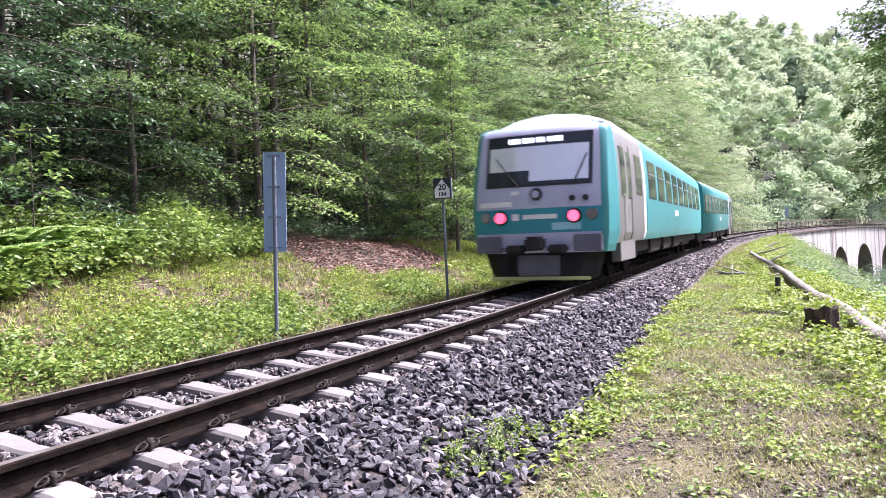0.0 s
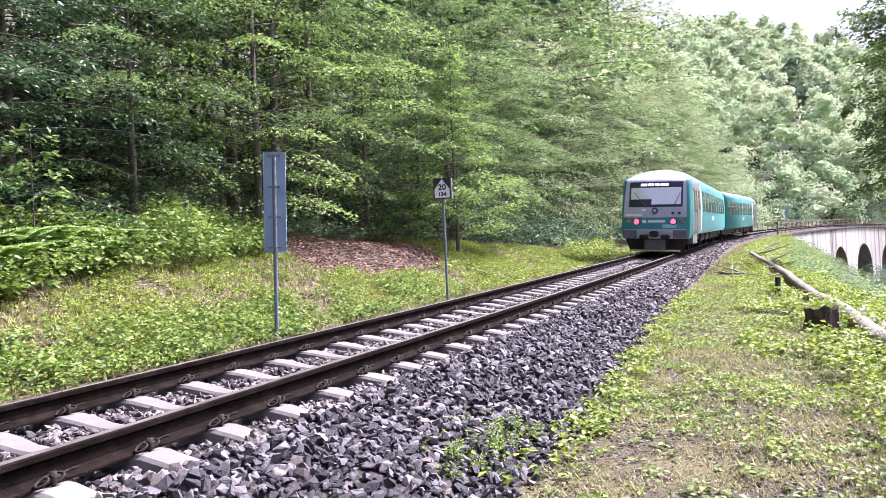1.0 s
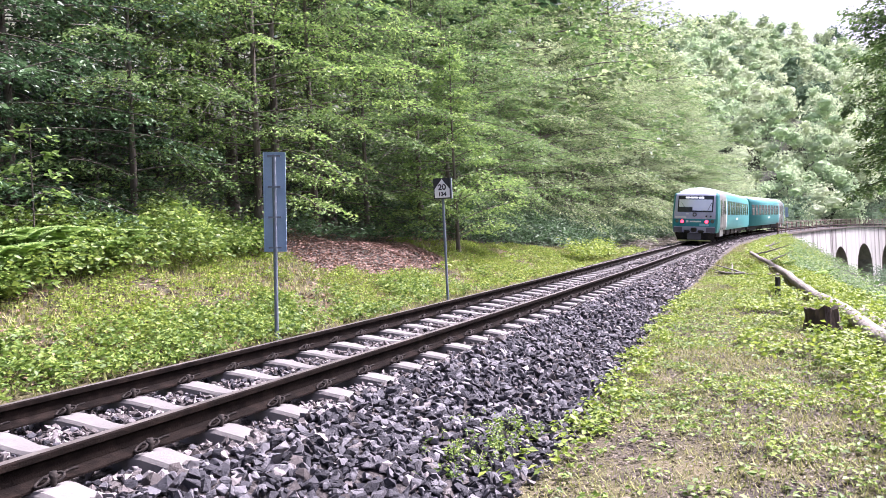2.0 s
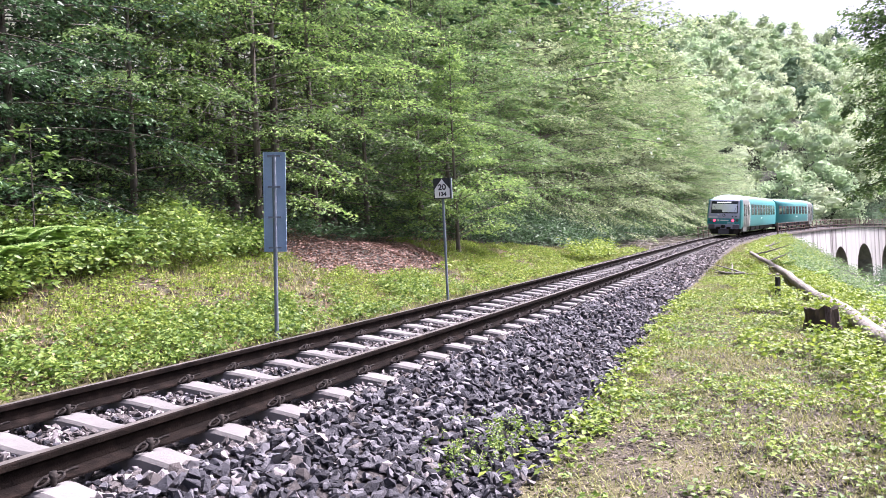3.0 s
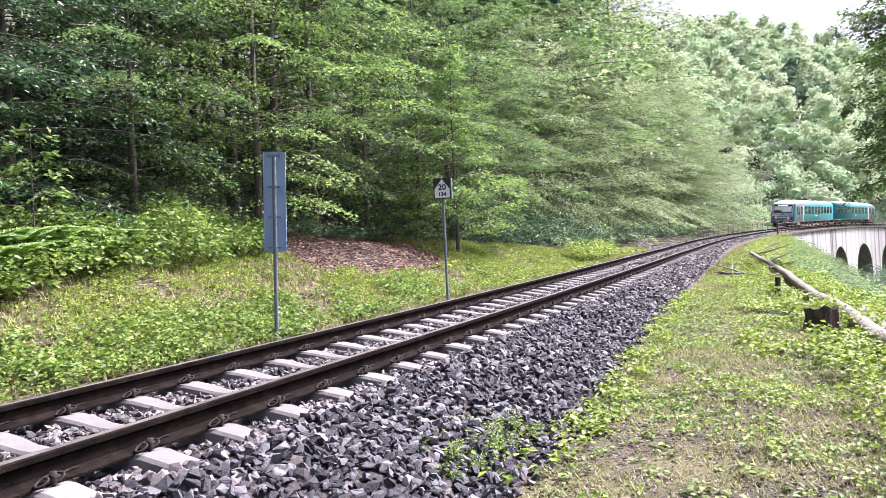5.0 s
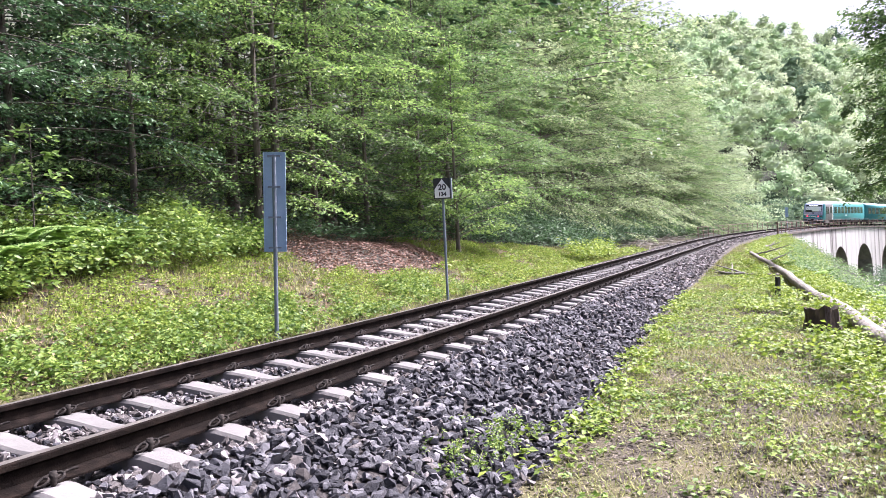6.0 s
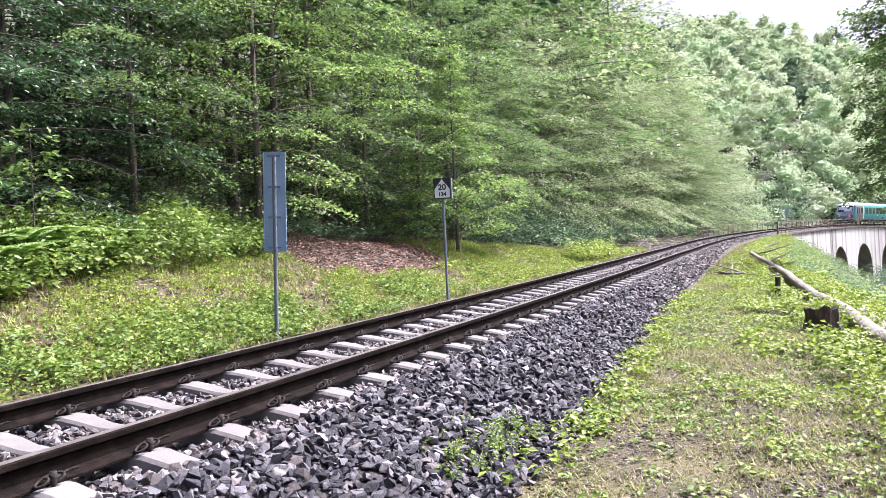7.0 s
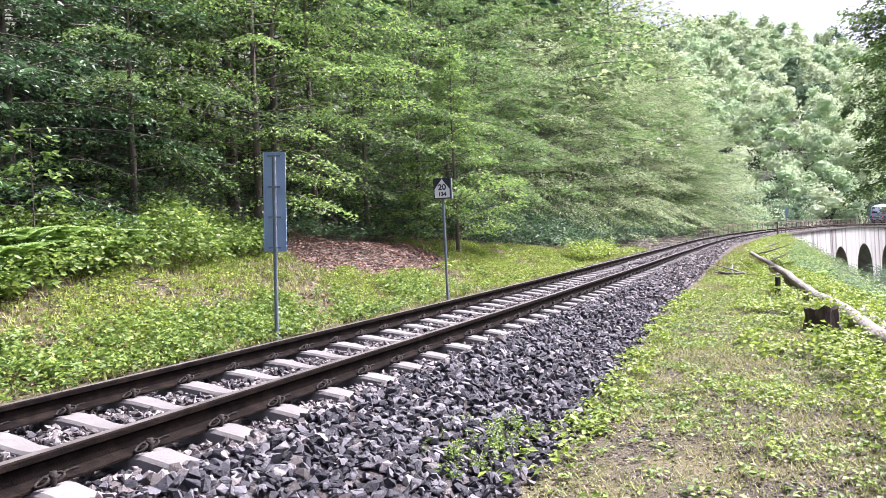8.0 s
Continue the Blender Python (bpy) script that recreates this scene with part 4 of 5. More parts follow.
        for i in range(9):
            d = 5.15 + i * 1.82
            pane("window_seal", d - 0.04, d + 1.34, 1.81, 2.78, M_BLACK, 0.006, label="black rubber window seal")
            w = pane("window", d, d + 1.3, 1.85, 2.74, M_GLASS, 0.012, label="dark side window")
            pane("top_light_bar", d, d + 1.3, 2.42, 2.46, M_CREAM, 0.02, w)
        pane("cab_door", 1.5, 2.3, 0.85, 2.85, M_CREAM, 0.01, label="light grey door")
        pane("door_glass", 1.2, 1.7, 1.75, 2.75, M_GLASS, 0.014)
        pane("door_glass", 1.95, 2.25, 1.7, 2.7, M_GLASS, 0.014)
        pane("door_glass", 3.1, 3.9, 1.85, 2.74, M_GLASS, 0.012)
        pane("door_step_panel", 1.95, 2.25, 1.2, 1.6, M_CREAM, 0.016)
        pane("grey_pillar", 4.2, 4.45, 0.85, 2.95, M_WHITE, 0.006)
        pane("narrow_vent", 4.65, 4.8, 1.05, 1.75, M_TEAL_DARK, 0.008)
        pane("door_seam", 2.38, 2.42, 0.85, 2.85, M_BLACK, 0.012)
        pane("logo_bar", 11.0, 11.9, 1.45, 1.62, M_WHITE, 0.006, label="small white emblem bar")
        part("step_skirt", ybox(*sorted((side * 1.2, side * 1.38)), 1.2, 3.0, 0.42, 0.86, 0.01), M_CREAM, root)
    part("underframe", ybox(-1.15, 1.15, 3.3, CAR - 0.6, 0.5, 0.83, 0.03), M_UNDER, root)
    for d in (6.6, 9.4, 12.2):
        part("equipment_box", ybox(-1.22, 1.22, d, d + 2.0, 0.4, 0.9, 0.05), M_UNDER, root)
    for d in (3.9, CAR - 4.0):
        bogie = part("bogie", ybox(-1.05, 1.05, d - 1.6, d + 1.6, 0.35, 0.62, 0.04), M_UNDER, root)
        for o in (-1.0, 1.0):
            for x in (-0.78, 0.78):
                bm = bmesh.new()
                turn = Matrix.Rotation(radians(90), 4, "Y")
                bmesh.ops.create_cone(bm, cap_ends=True, segments=20, radius1=0.38, radius2=0.38, depth=0.1, matrix=turn)
                bmesh.ops.create_cone(bm, cap_ends=True, segments=12, radius1=0.13, radius2=0.1, depth=0.16, matrix=turn)
                for k in range(4):
                    bmesh.ops.create_cube(bm, size=1, matrix=Matrix.Rotation(k * math.pi / 2, 4, "X") @ Matrix.Translation((0, 0.22, 0)) @ Matrix.Diagonal((0.12, 0.05, 0.08, 1)))
                wheel = part("wheel", bm, M_RUST, bogie)
                wheel.location = (x, Y(d + o), 0.39)
                WHEELS.append(wheel)
    a, c = sorted((Y(CAR - 0.4), Y(CAR + 0.15)))
    part("gangway", boxed(-0.7, 0.7, a, c, 0.9, 3.05, 0.04), M_UNDER, root, "black rubber gangway bellows")
    for d in (6.0, 9.0, 15.0):
        part("roof_vent", ybox(-0.35, 0.35, d, d + 1.2, 3.42, 3.56, 0.04), M_ROOF, root)
    return root


rear_car, front_car = build_car(-1), build_car(1)


def car_rows(lead):
    """Poses of a car whose middle runs lead metres ahead of the train's rear face."""
    rows = []
    for i in range(33):
        t = i * 0.25
        s = 13.3 + 17.02 * t + float(np.interp(t, (1.0, 3.0, 8.0), (0.0, 0.9, 0.9))) + lead
        a, b = track(s - 7.3, 0, 0), track(s + 7.3, 0, 0)
        mid, d = (a + b) / 2, b - a
        c = math.atan(float(np.interp(s, TS, TC)))
        yaw = math.atan2(-d[0], d[1])
        tip = math.atan2(d[2], math.hypot(d[0], d[1]))
        rows.append((t, Matrix.Translation(Vector(mid)) @ Matrix.Rotation(yaw, 4, "Z") @ Matrix.Rotation(tip, 4, "X") @ Matrix.Rotation(c, 4, "Y")))
    return rows


def motions():
    walk(rear_car, car_rows(CAR / 2))
    walk(front_car, car_rows(CAR * 1.5 + 0.4))
    step = 17.02 / 30 / 0.39
    for wheel in WHEELS:
        hub = Matrix.Translation(wheel.location)
        walk(wheel, [(i / 30, hub @ Matrix.Rotation(-step * i, 4, "X")) for i in range(241)])


# ---- plants on the ground ----
def scatter_sn(rng, count, s0, s1, n_lo, n_hi):
    s = rng.uniform(s0, s1, count)
    u = rng.uniform(0, 1, count)
    lo = n_lo(s) if callable(n_lo) else n_lo
    hi = n_hi(s) if callable(n_hi) else n_hi
    return s, lo + (hi - lo) * u


def patchy(s, n, f, seed, cut, rng):
    """Keeps plants in clumps with bare gaps between."""
    w = wob(s, n, f, seed) * 0.6 + wob(s, n, f * 3.1, seed + 2) * 0.4
    return w + rng.normal(0, 0.25, len(s)) > cut


def herbs(rng, s, n, height, leaf, per, spread, width=0.72, tilt=0.35):
    """Leaves of low plants: per leaves round each stalk at several heights."""
    k = len(s)
    h = height * rng.uniform(0.45, 1.2, k)
    P = place(s, n)
    S = np.repeat(np.arange(k), per)
    a = rng.uniform(0, 6.28, len(S))
    r = spread * np.repeat(rng.uniform(0.6, 1.3, k), per) * rng.uniform(0.25, 1.0, len(S))
    c = P[S] + np.stack([np.cos(a) * r, np.sin(a) * r, h[S] * rng.uniform(0.45, 1.0, len(S))], -1)
    d = np.stack([np.cos(a), np.sin(a), rng.normal(-0.15, 0.3, len(S))], -1)
    nr = np.array([0, 0, 1.0]) + rng.normal(0, tilt, (len(S), 3))
    return leaf_quads(c, d, nr, leaf * rng.uniform(0.6, 1.3, len(S)), width)


def blades(rng, s, n, height, width=0.09, flat=0.0):
    P = place(s, n)
    k = len(s)
    a = rng.uniform(0, 6.28, k)
    lean = rng.uniform(0.2, 0.9, k) + flat * rng.uniform(0, 1, k)
    d = np.stack([np.cos(a) * lean, np.sin(a) * lean, np.ones(k)], -1)
    h = height * rng.uniform(0.5, 1.3, k)
    nr = np.stack([np.cos(a), np.sin(a), -lean], -1)
    return leaf_quads(P + d / np.linalg.norm(d, axis=1)[:, None] * h[:, None] * 0.45, d, nr, h, width)


def flakes(rng, s, n, size):
    k = len(s)
    P = place(s, n, 0.012)
    a = rng.uniform(0, 6.28, k)
    d = np.stack([np.cos(a), np.sin(a), rng.normal(0, 0.2, k)], -1)
    return leaf_quads(P, d, np.array([0, 0, 1.0]) + rng.normal(0, 0.3, (k, 3)), size * rng.uniform(0.5, 1.3, k), 0.6)


def stuff(name, pieces, mat, label, category="plants"):
    v, f = joined(pieces)
    tagged(put(name, np_mesh(name, v, f, mat)), label, category, kind="stuff")


def stalks(rng, s, n, height, r=0.004):
    P = place(s, n)
    out = []
    for p in P:
        h = height * rng.uniform(0.6, 1.1)
        b = p + np.array([rng.normal(0, 0.08), rng.normal(0, 0.08), h])
        out.append(tube_np([p, (p + b) / 2 + rng.normal(0, 0.02, 3), b], [r, r * 0.8, r * 0.5], 3))
    return out


def left_bank():
    rng = np.random.default_rng(31)
    # broad-leaved herbs along the foot
    s, n = scatter_sn(rng, 3800, -6, 20, -4.0, -2.05)
    k = patchy(s, n, 1.1, 1, -0.35 + 0.07 * np.clip(s - 6, -4, 20), rng)
    low = [herbs(rng, s[k], n[k], 0.26, 0.07, 16, 0.17, tilt=0.6)]
    s, n = scatter_sn(rng, 1500, 18, 46, lambda q: np.maximum(edge(q), -4.5), -2.3)
    k = patchy(s, n, 0.7, 2, -0.1, rng)
    pale = [herbs(rng, s[k], n[k], 0.14, 0.12, 5, 0.22)]
    stuff("herb_carpet", low, M_HERB, "green broad-leaved herbs along the foot of the bank")
    # the bank's middle: small leaves and grass with bare soil between
    s, n = scatter_sn(rng, 18000, 2, 30, edge, -2.6)
    k = patchy(s, n, 0.9, 4, -0.05, rng) & ~litter_zone(s, n)
    mid = pale + [herbs(rng, s[k], n[k], 0.13, 0.05, 10, 0.13, tilt=0.6)]
    stuff("bank_herbs", mid, M_HERB_YELLOW, "light green small-leaved plants on the bank")
    s, n = scatter_sn(rng, 60000, 2, 40, edge, -2.3)
    k = patchy(s, n, 0.8, 7, -0.3, rng) & ~litter_zone(s, n)
    stuff("bank_grass", [blades(rng, s[k], n[k], 0.2, 0.07, flat=1.0)], M_GRASS, "pale green grass tufts on the bank", "grass")
    s, n = scatter_sn(rng, 20000, 2, 26, lambda q: edge(q) - 3, -2.6)
    stuff("bank_litter", [flakes(rng, s, n, 0.085)], M_LITTER, "fallen brown leaves on the bank", "leaves")
    s, n = scatter_sn(rng, 13000, 11.5, 21.5, lambda q: edge(q) - 1.2, -4.4)
    k = litter_zone(s, n)
    stuff("leaf_litter", [flakes(rng, s[k], n[k], 0.085)], M_LITTER, "reddish brown fallen leaves in a bare patch", "leaves")
    # tall bushy growth at the bank's upper edge
    s, n = scatter_sn(rng, 2600, 0, 13.5, lambda q: edge(q) - 1.2, lambda q: edge(q) + 3.7 - 0.26 * np.clip(q - 4, 0, 20))
    k = patchy(s, n, 1.3, 3, -0.3, rng)
    stuff("bramble_thicket", [herbs(rng, s[k], n[k], 0.75 * (1 + 0.5 * wob(s[k], n[k], 1.1, 6)), 0.1, 20, 0.3, tilt=0.55)], M_HERB, "waist-high bramble and fern thicket on the bank's edge")
    s, n = scatter_sn(rng, 700, 11, 40, lambda q: edge(q) - 1.6, lambda q: edge(q) + 0.3)
    # Leaf colour darkened for the shade under the low boughs.
    stuff("edge_thicket", [herbs(rng, s, n, 0.5, 0.11, 10, 0.3)], M_LEAF_SHADED, "low green growth along the wood's edge")
    s, n = scatter_sn(rng, 260, 28, 40, -3.6, -2.6)
    k = (np.abs(s - 33) < 4)
    stuff("bright_shrub", [herbs(rng, s[k], n[k], 0.75, 0.12, 16, 0.35)], M_HERB_YELLOW, "bright yellow-green shrub beside the track", "shrub")


def clear_of(s, n):
    """Keeps plants off the stump and the post."""
    log = n - lerp(s, [9.35, 12.7, 15.6, 20.25, 28.3, 37.8], [5.23, 5.19, 4.87, 4.62, 4.17, 3.41])
    beside_log = (s > 14) & (s < 38) & (log > -0.5) & (log < 0.15)
    return (np.hypot(s - 10.6, n - 4.62) > 0.62) & (np.hypot(s - 15.5, n - 4.24) > 0.5) & ~beside_log


def right_side():
    rng = np.random.default_rng(41)

    def verge(q):
        return lerp(q, [3, 8, 14, 30], [5.0, 4.6, 4.3, 3.4])
    s, n = scatter_sn(rng, 9000, -6, 30, verge, lambda q: lerp(q, [3, 20, 45], [9, 8, 6]))
    k = patchy(s, n, 1.0, 2, -0.4, rng)
    k &= clear_of(s, n)
    near = s < 8.5
    a = [herbs(rng, s[k & near], n[k & near], 0.32, 0.055, 20, 0.15, tilt=0.6), herbs(rng, s[k & ~near], n[k & ~near], 0.3, 0.065, 15, 0.16, tilt=0.6)]
    s, n = scatter_sn(rng, 2200, 9, 40, lambda q: verge(q) - 0.8, verge)
    k = patchy(s, n, 1.3, 5, 0.15, rng)
    k &= clear_of(s, n)
    a.append(herbs(rng, s[k], n[k], 0.13, 0.065, 7, 0.13, tilt=0.5))
    s, n = scatter_sn(rng, 520, 5.5, 17, lambda q: foot(q) - 0.12, lambda q: foot(q) + 0.3)
    k = patchy(s, n, 1.7, 1, -0.1, rng)
    a.append(herbs(rng, s[k], n[k], 0.1, 0.055, 8, 0.1, tilt=0.5))
    s, n = scatter_sn(rng, 3600, 30, 84, lambda q: foot(q) + lerp(q, [30, 60, 84], [1.0, 0.6, 0.3]), lambda q: lerp(q, [30, 84], [9, 7]))
    k = clear_of(s, n)
    a.append(herbs(rng, s[k], n[k], 0.3, 0.09, 18, 0.3, tilt=0.6))
    stuff("verge_herbs", a, M_HERB_YELLOW, "bright yellow-green leafy plants beside the path")
    # thinner plants on the path
    s, n = scatter_sn(rng, 9000, -6, 18, lambda q: foot(q) + 0.05, 6.5)
    k = patchy(s, n, 1.4, 8, -0.05, rng)
    stuff("path_herbs", [herbs(rng, s[k], n[k], 0.06, 0.045, 6, 0.08)], M_HERB, "small green seedlings on the trodden path")
    s, n = scatter_sn(rng, 4200, 6.5, 26, lambda q: foot(q) + 0.1, lambda q: verge(q) + 0.3)
    k = patchy(s, n, 1.2, 6, 0.4 - 0.04 * (s - 6.5), rng) & clear_of(s, n)
    stuff("path_weeds", [herbs(rng, s[k], n[k], 0.06, 0.036, 10, 0.1, tilt=0.5)], M_HERB_YELLOW, "low yellow-green leafy weeds on the path")
    s, n = scatter_sn(rng, 150000, -6, 22, lambda q: foot(q) - 0.02, lambda q: verge(q) + 0.8)
    k = patchy(s, n, 0.9, 3, -0.3, rng)
    stuff("path_grass", [blades(rng, s[k], n[k], 0.06, 0.13, flat=1.6)], M_GRASS, "short dry yellowish grass on the path", "grass")
    s, n = scatter_sn(rng, 16000, 22, 70, lambda q: foot(q) - 0.02, lambda q: verge(q) + 0.8)
    stuff("far_path_grass", [blades(rng, s, n, 0.12, 0.14)], M_GRASS, "yellowish grass on the verge", "grass")
    s, n = scatter_sn(rng, 45000, -6, 15, lambda q: foot(q) - 0.05, 6.2)
    stuff("path_litter", [flakes(rng, s, n, 0.032)], M_BITS, "dry brown leaves and bits on the path", "leaves")
    # weeds at the ballast's foot
    s, n = scatter_sn(rng, 95, 3.9, 5.3, 1.75, 2.5)
    stuff("ballast_weeds", [herbs(rng, s, n, 0.24, 0.026, 46, 0.055, tilt=0.8)] + stalks(rng, s, n, 0.2), M_HERB, "dark green weeds growing in the ballast's foot", "weeds")
    s, n = scatter_sn(rng, 26, 3.9, 5.6, 2.2, 2.9)
    stuff("ballast_seedlings", [herbs(rng, s, n, 0.16, 0.07, 6, 0.07)], M_HERB_YELLOW, "bright seedlings at the ballast's edge", "weeds")
    # the steep bank below the path, down into the valley
    s, n = scatter_sn(rng, 4800, 14, 100, lambda q: lerp(q, [14, 100], [6.5, 3.6]), lambda q: lerp(q, [14, 100], [14, 22]))
    stuff("slope_thicket", [herbs(rng, s, n, 0.7, 0.15, 16, 0.6, tilt=0.5)], M_LEAF, "dense green thicket on the steep slope below the path")


left_bank(), right_side()


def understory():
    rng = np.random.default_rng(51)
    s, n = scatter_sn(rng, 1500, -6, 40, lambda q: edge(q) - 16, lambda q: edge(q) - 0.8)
    # Undergrowth coloured dark to stand for the wood's inner shade.
    stuff("understory", [herbs(rng, s, n, 1.3, 0.14, 12, 0.6, tilt=0.4)], M_LEAF_SHADED, "leafy undergrowth inside the wood, coloured dark for shade")
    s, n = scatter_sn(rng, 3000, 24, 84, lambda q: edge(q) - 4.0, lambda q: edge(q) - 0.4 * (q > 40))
    # Shrubs use the darkened leaf too, for the shade below the canopy.
    stuff("edge_shrubs", [herbs(rng, s, n, 1.0 + 1.4 * np.clip((edge(s) - n) / 4, 0, 1), 0.12, 26, 0.55, tilt=0.5)], M_LEAF_SHADED, "leafy shrubs closing the foot of the wood's edge")
    s, n = scatter_sn(rng, 1600, 128, 190, -14, 16)
    k = np.abs(n) > 3.2
    stuff("cutting_shrubs", [herbs(rng, s[k], n[k], 3.2, 0.26, 46, 1.5, tilt=0.6)], M_HILL_DARK, "green shrubs round the viaduct's far end")


understory()


def build_fern(s, n, size, seed, first=None):
    rng = np.random.default_rng(seed)
    root = tagged(new("fern"), "green fern with arching feathery fronds", "fern", "ferns")
    for i in range(9):
        a = i * 0.7 + rng.normal(0, 0.2)
        t = np.linspace(0, 1, 26)
        L = size * rng.uniform(0.8, 1.15)
        line = np.stack([np.cos(a) * t * L * 0.8, np.sin(a) * t * L * 0.8, L * (0.95 * t - 0.55 * t * t)], -1)
        side = np.array([-math.sin(a), math.cos(a), 0])
        c, d, z = [], [], []
        for sg in (-1, 1):
            w = L * 0.24 * np.sin(np.pi * np.clip(t * 0.9 + 0.08, 0, 1)) ** 0.8 + 0.02
            c.append(line + side * (sg * w * 0.5)[:, None] if np.ndim(sg * w) else line)
            d.append(np.tile(side * sg, (26, 1)) + np.array([math.cos(a), math.sin(a), 0]) * 0.4 - np.array([0, 0, 0.15]))
            z.append(w)
        v, f = leaf_quads(np.concatenate(c), np.concatenate(d), np.tile([0, 0, 1.0], (52, 1)) + rng.normal(0, 0.12, (52, 3)), np.concatenate(z), 0.3)
        tv, tf = tube_np(line[::5], np.linspace(0.006, 0.002, len(line[::5])), 3)
        v, f = joined([(v, f), (tv, tf)])
        put("frond", np_mesh("frond", v, f, M_LEAF_LIGHT), root)
    root.matrix_world = Matrix.Translation(Vector(place(s, n, -0.02)))


for i, (s, n, z) in enumerate(((5.4, -6.0, 1.0), (6.6, -6.4, 1.1), (7.6, -6.9, 1.2), (8.6, -6.6, 1.0), (7.0, -7.2, 1.2), (9.3, -7.1, 1.1), (22, 5.2, 0.9), (24, 5.8, 1.0), (27, 5.0, 0.9), (19, 6.0, 0.9), (30, 4.6, 1.0), (10.3, -7.8, 1.1))):
    build_fern(s, n, z * (1.2 if n < 0 else 0.85), 60 + i)


# ---- dead wood, stump, post ----
def wood(name, pts, radii, mat, label, category="log", sides=10, stubs=()):
    root = tagged(new(name), label, category)
    p = np.asarray(pts, float)
    t, tt = np.linspace(0, 1, len(p)), np.linspace(0, 1, 24)
    rng = np.random.default_rng(len(p) * 7 + int(abs(p[0, 0]) * 10))
    line = np.stack([np.interp(tt, t, p[:, i]) for i in range(3)], -1) + rng.normal(0, 0.012, (24, 3))
    r = np.interp(tt, t, radii) * rng.uniform(0.92, 1.08, 24)
    v, f = tube_np(np.concatenate([line[:1], line, line[-1:]]), np.concatenate([[0.002], r, [0.002]]), sides)
    put("stem", np_mesh("stem", v, f, mat, smooth=True), root)
    for u, d, length, rad in stubs:
        a = np.array([np.interp(u, tt, line[:, i]) for i in range(3)])
        d = np.asarray(d, float) / np.linalg.norm(d)
        q = [a + d * length * k + np.array([0, 0, 0.05 * length * k * k]) + rng.normal(0, 0.015, 3) for k in (0, 0.35, 0.7, 1.0)]
        bv, bf = tube_np(q, [rad, rad * 0.8, rad * 0.55, rad * 0.2], 6)
        put("branch", np_mesh("branch", bv, bf, mat, smooth=True), root)
    return root


def on_ground(x, y, up=0.0):
    s, n = to_track(x, y)
    return place(s, n, up)


def build_stump(x, y):
    root = tagged(new("tree_stump"), "dark rotten tree stump among bright leaves", "stump")
    rng = np.random.default_rng(3)
    bm = bmesh.new()
    rows = []
    for z, r in ((-0.15, 0.28), (0.0, 0.25), (0.12, 0.23), (0.24, 0.215), (0.34, 0.215)):
        rows.append([bm.verts.new(((r + 0.02 * math.sin(k * 1.9) + rng.normal(0, 0.012)) * math.cos(k * 0.3142), (r + 0.02 * math.sin(k * 1.9)) * math.sin(k * 0.3142), z + (rng.normal(0, 0.025) if z > 0.3 else 0))) for k in range(20)])
    inner = [bm.verts.new((v.co.x * 0.7, v.co.y * 0.7, v.co.z - 0.06 + rng.normal(0, 0.02))) for v in rows[-1]]
    rows.append(inner)
    for i in range(len(rows) - 1):
        for k in range(20):
            bm.faces.new([rows[i][k], rows[i][(k + 1) % 20], rows[i + 1][(k + 1) % 20], rows[i + 1][k]])
    bm.faces.new(inner)
    part("trunk_base", bm, M_STUMP, root)
    root.matrix_world = Matrix.Translation(Vector(on_ground(x, y)))


build_stump(5.2, 9.98)
wood("fallen_log", [(14.6, 34.2, 0.53), (11.71, 25.96, 0.25), (8.86, 18.42, 0.05), (7.19, 14.07, -0.1), (6.28, 11.27, -0.18), (4.85, 7.9, -0.25)], [0.07, 0.09, 0.095, 0.1, 0.105, 0.11], M_BARK_PALE,
     "long pale fallen tree trunk lying across the verge", stubs=((0.05, (0.9, -0.9, 0.25), 1.6, 0.05), (0.2, (1, 0.2, 0.3), 1.1, 0.04), (0.3, (-0.8, -0.4, 0.15), 0.5, 0.03)))
wood("fallen_log", [(6.78, 11.77, -0.26), (6.3, 10.7, -0.28), (5.75, 9.4, -0.32)], [0.09, 0.11, 0.11], M_BARK_PALE, "short pale cut log in the undergrowth")
wood("dead_branch", [on_ground(8.05, 21.4, 0.06), on_ground(8.3, 20.4, 0.05), on_ground(9.3, 20.0, 0.08)], [0.03, 0.05, 0.04], M_BARK_PALE, "bare pale dead branch on the grass", "branch",
     stubs=((0.4, (0.4, 1, 0.25), 1.1, 0.03), (0.6, (-0.6, 1.2, 0.3), 1.3, 0.03), (0.3, (-1, 0.1, 0.3), 0.7, 0.02)))
wood("dead_branch", [on_ground(22.4, 50.5, 0.1), on_ground(23.3, 51.5, 0.3), on_ground(24.6, 52.5, 0.15)], [0.08, 0.13, 0.1], M_BARK_PALE, "pale broken branch at the track's edge", "branch",
     stubs=((0.5, (0.6, 0.3, 0.35), 0.9, 0.07), (0.3, (1, -0.2, 0.3), 1.1, 0.06)))


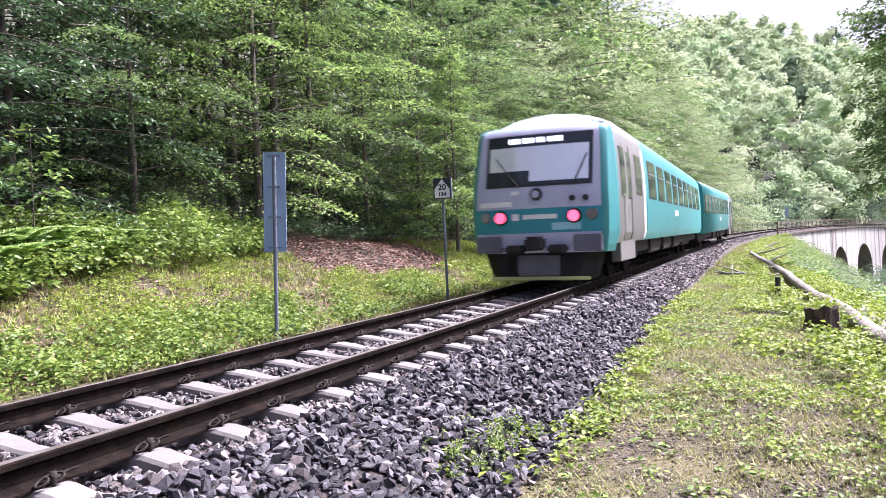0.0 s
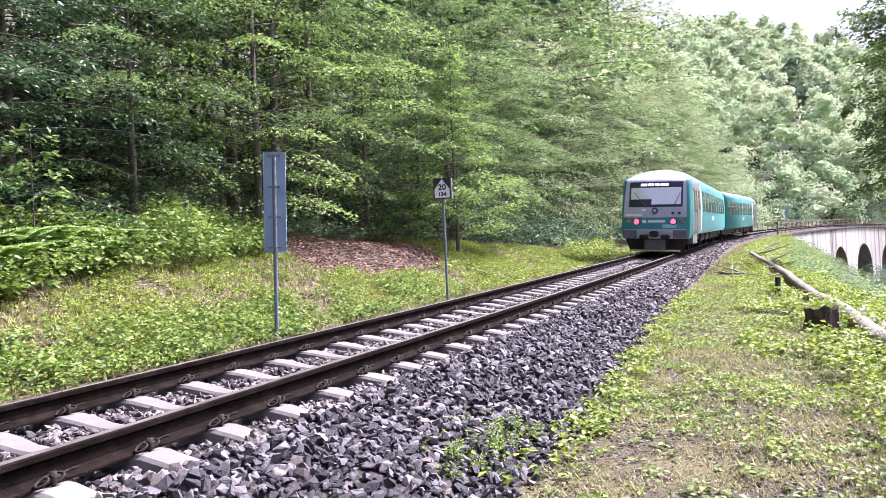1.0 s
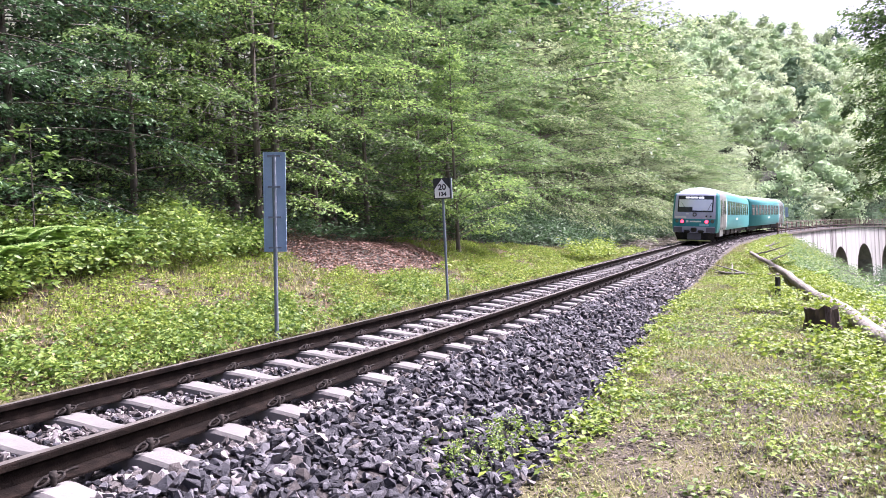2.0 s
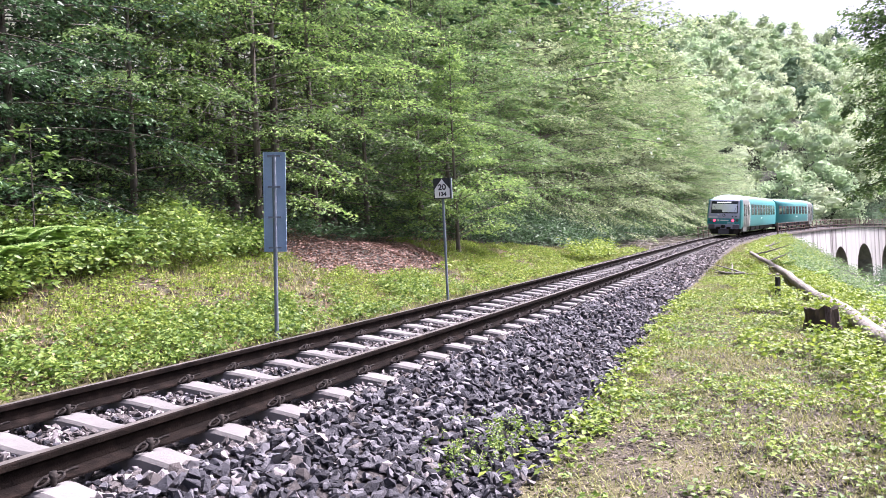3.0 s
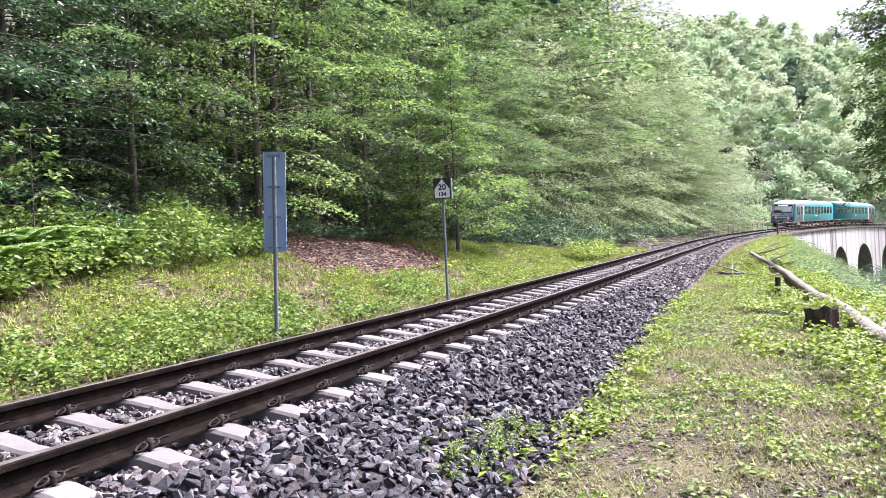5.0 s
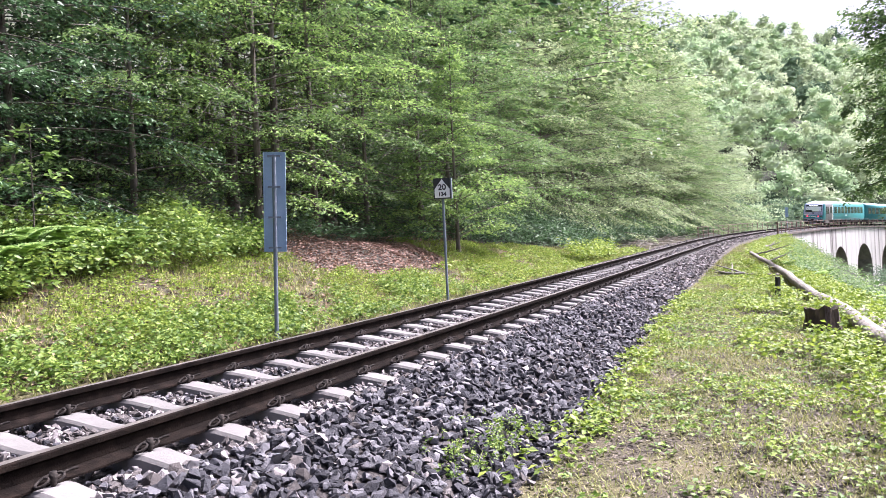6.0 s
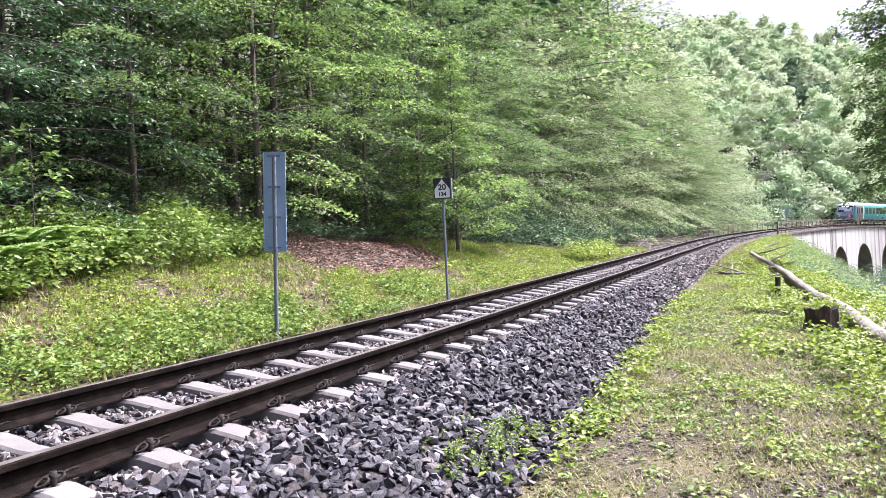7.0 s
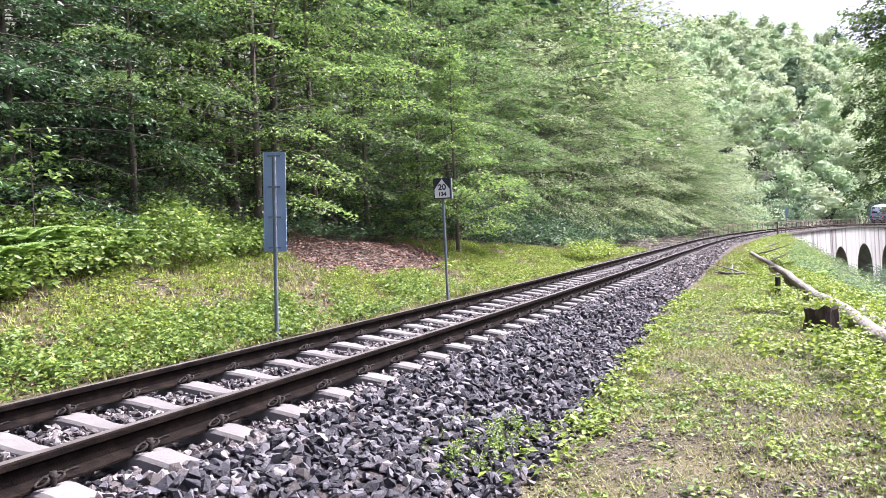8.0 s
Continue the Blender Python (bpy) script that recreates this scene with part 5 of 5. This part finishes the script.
def build_post():
    root = tagged(new("marker_post"), "short dark iron marker post in the verge", "post")
    part("shaft", boxed(-0.04, 0.04, -0.04, 0.04, -0.3, 0.44, bevel=0.008), M_BLACK, root)
    root.matrix_world = Matrix.Translation(Vector(on_ground(6.75, 14.62))) @ pose(0, 0, 0, 2, 1, 20)


build_post()


def build_end_post():
    root = tagged(new("railing_end_post"), "thick rust-brown steel post where the railing begins", "post")
    part("shaft", boxed(-0.08, 0.08, -0.07, 0.07, -0.8, 1.05, bevel=0.015), M_RAILING, root)
    part("cap", boxed(-0.1, 0.1, -0.09, 0.09, 1.05, 1.11, bevel=0.015), M_RAILING, root)
    root.matrix_world = Matrix.Translation(Vector(track(81.0, 2.5, -0.3, cant=False))) @ Matrix.Rotation(heading(81.0), 4, "Z")


build_end_post()

# pale brushwood heaped under the trees beside the track
rng_b = np.random.default_rng(77)
heap = []
for k in range(90):
    s0 = rng_b.uniform(44, 62)
    a = place(s0, rng_b.uniform(-4.2, -2.7), rng_b.uniform(0.0, 0.3))
    d = rng_b.normal(0, 1, 3) * np.array([1.3, 1.3, 0.35])
    heap.append(tube_np([a, a + d * 0.5 + rng_b.normal(0, 0.08, 3), a + d], [0.035, 0.025, 0.01], 4))
stuff("brushwood", heap, M_BARK_PALE, "heap of pale dead brushwood beside the track", "branches")

# trees beside the path, and a sapling on the bank
side_tree = tree("alder_tree", 91, 14.0, 0.16, 6.0, 66, 0.15, 330, 2.5, M_LEAF, "leafy tree on the slope beside the path", fluff=0.12)
q = to_track(17.9, 26.0)
set_at(side_tree, q[0], q[1], 0.4, 1.15)
q = to_track(26.2, 37.0)
copy_at(side_tree, q[0], q[1], 2.1, 1.3)
sapling = tree("maple_sapling", 92, 2.6, 0.016, 0.5, 16, 0.15, 26, 0.75, M_LEAF_LIGHT, "thin sapling with large bright leaves on the bank", "sapling")
set_at(sapling, 8.2, -7.4, 0, 0.95)
copy_at(sapling, 9.9, -7.8, 4.0, 0.55)
cone_tree = tree("hornbeam_tree", 93, 6.4, 0.06, 0.5, 56, 0.1, 260, 2.3, M_LEAF_LIGHT, "bright conical young hornbeam at the wood's edge", cone=True, rise=0.35)
set_at(cone_tree, 21.5, -5.1, 1.0, 1.1)


motions()
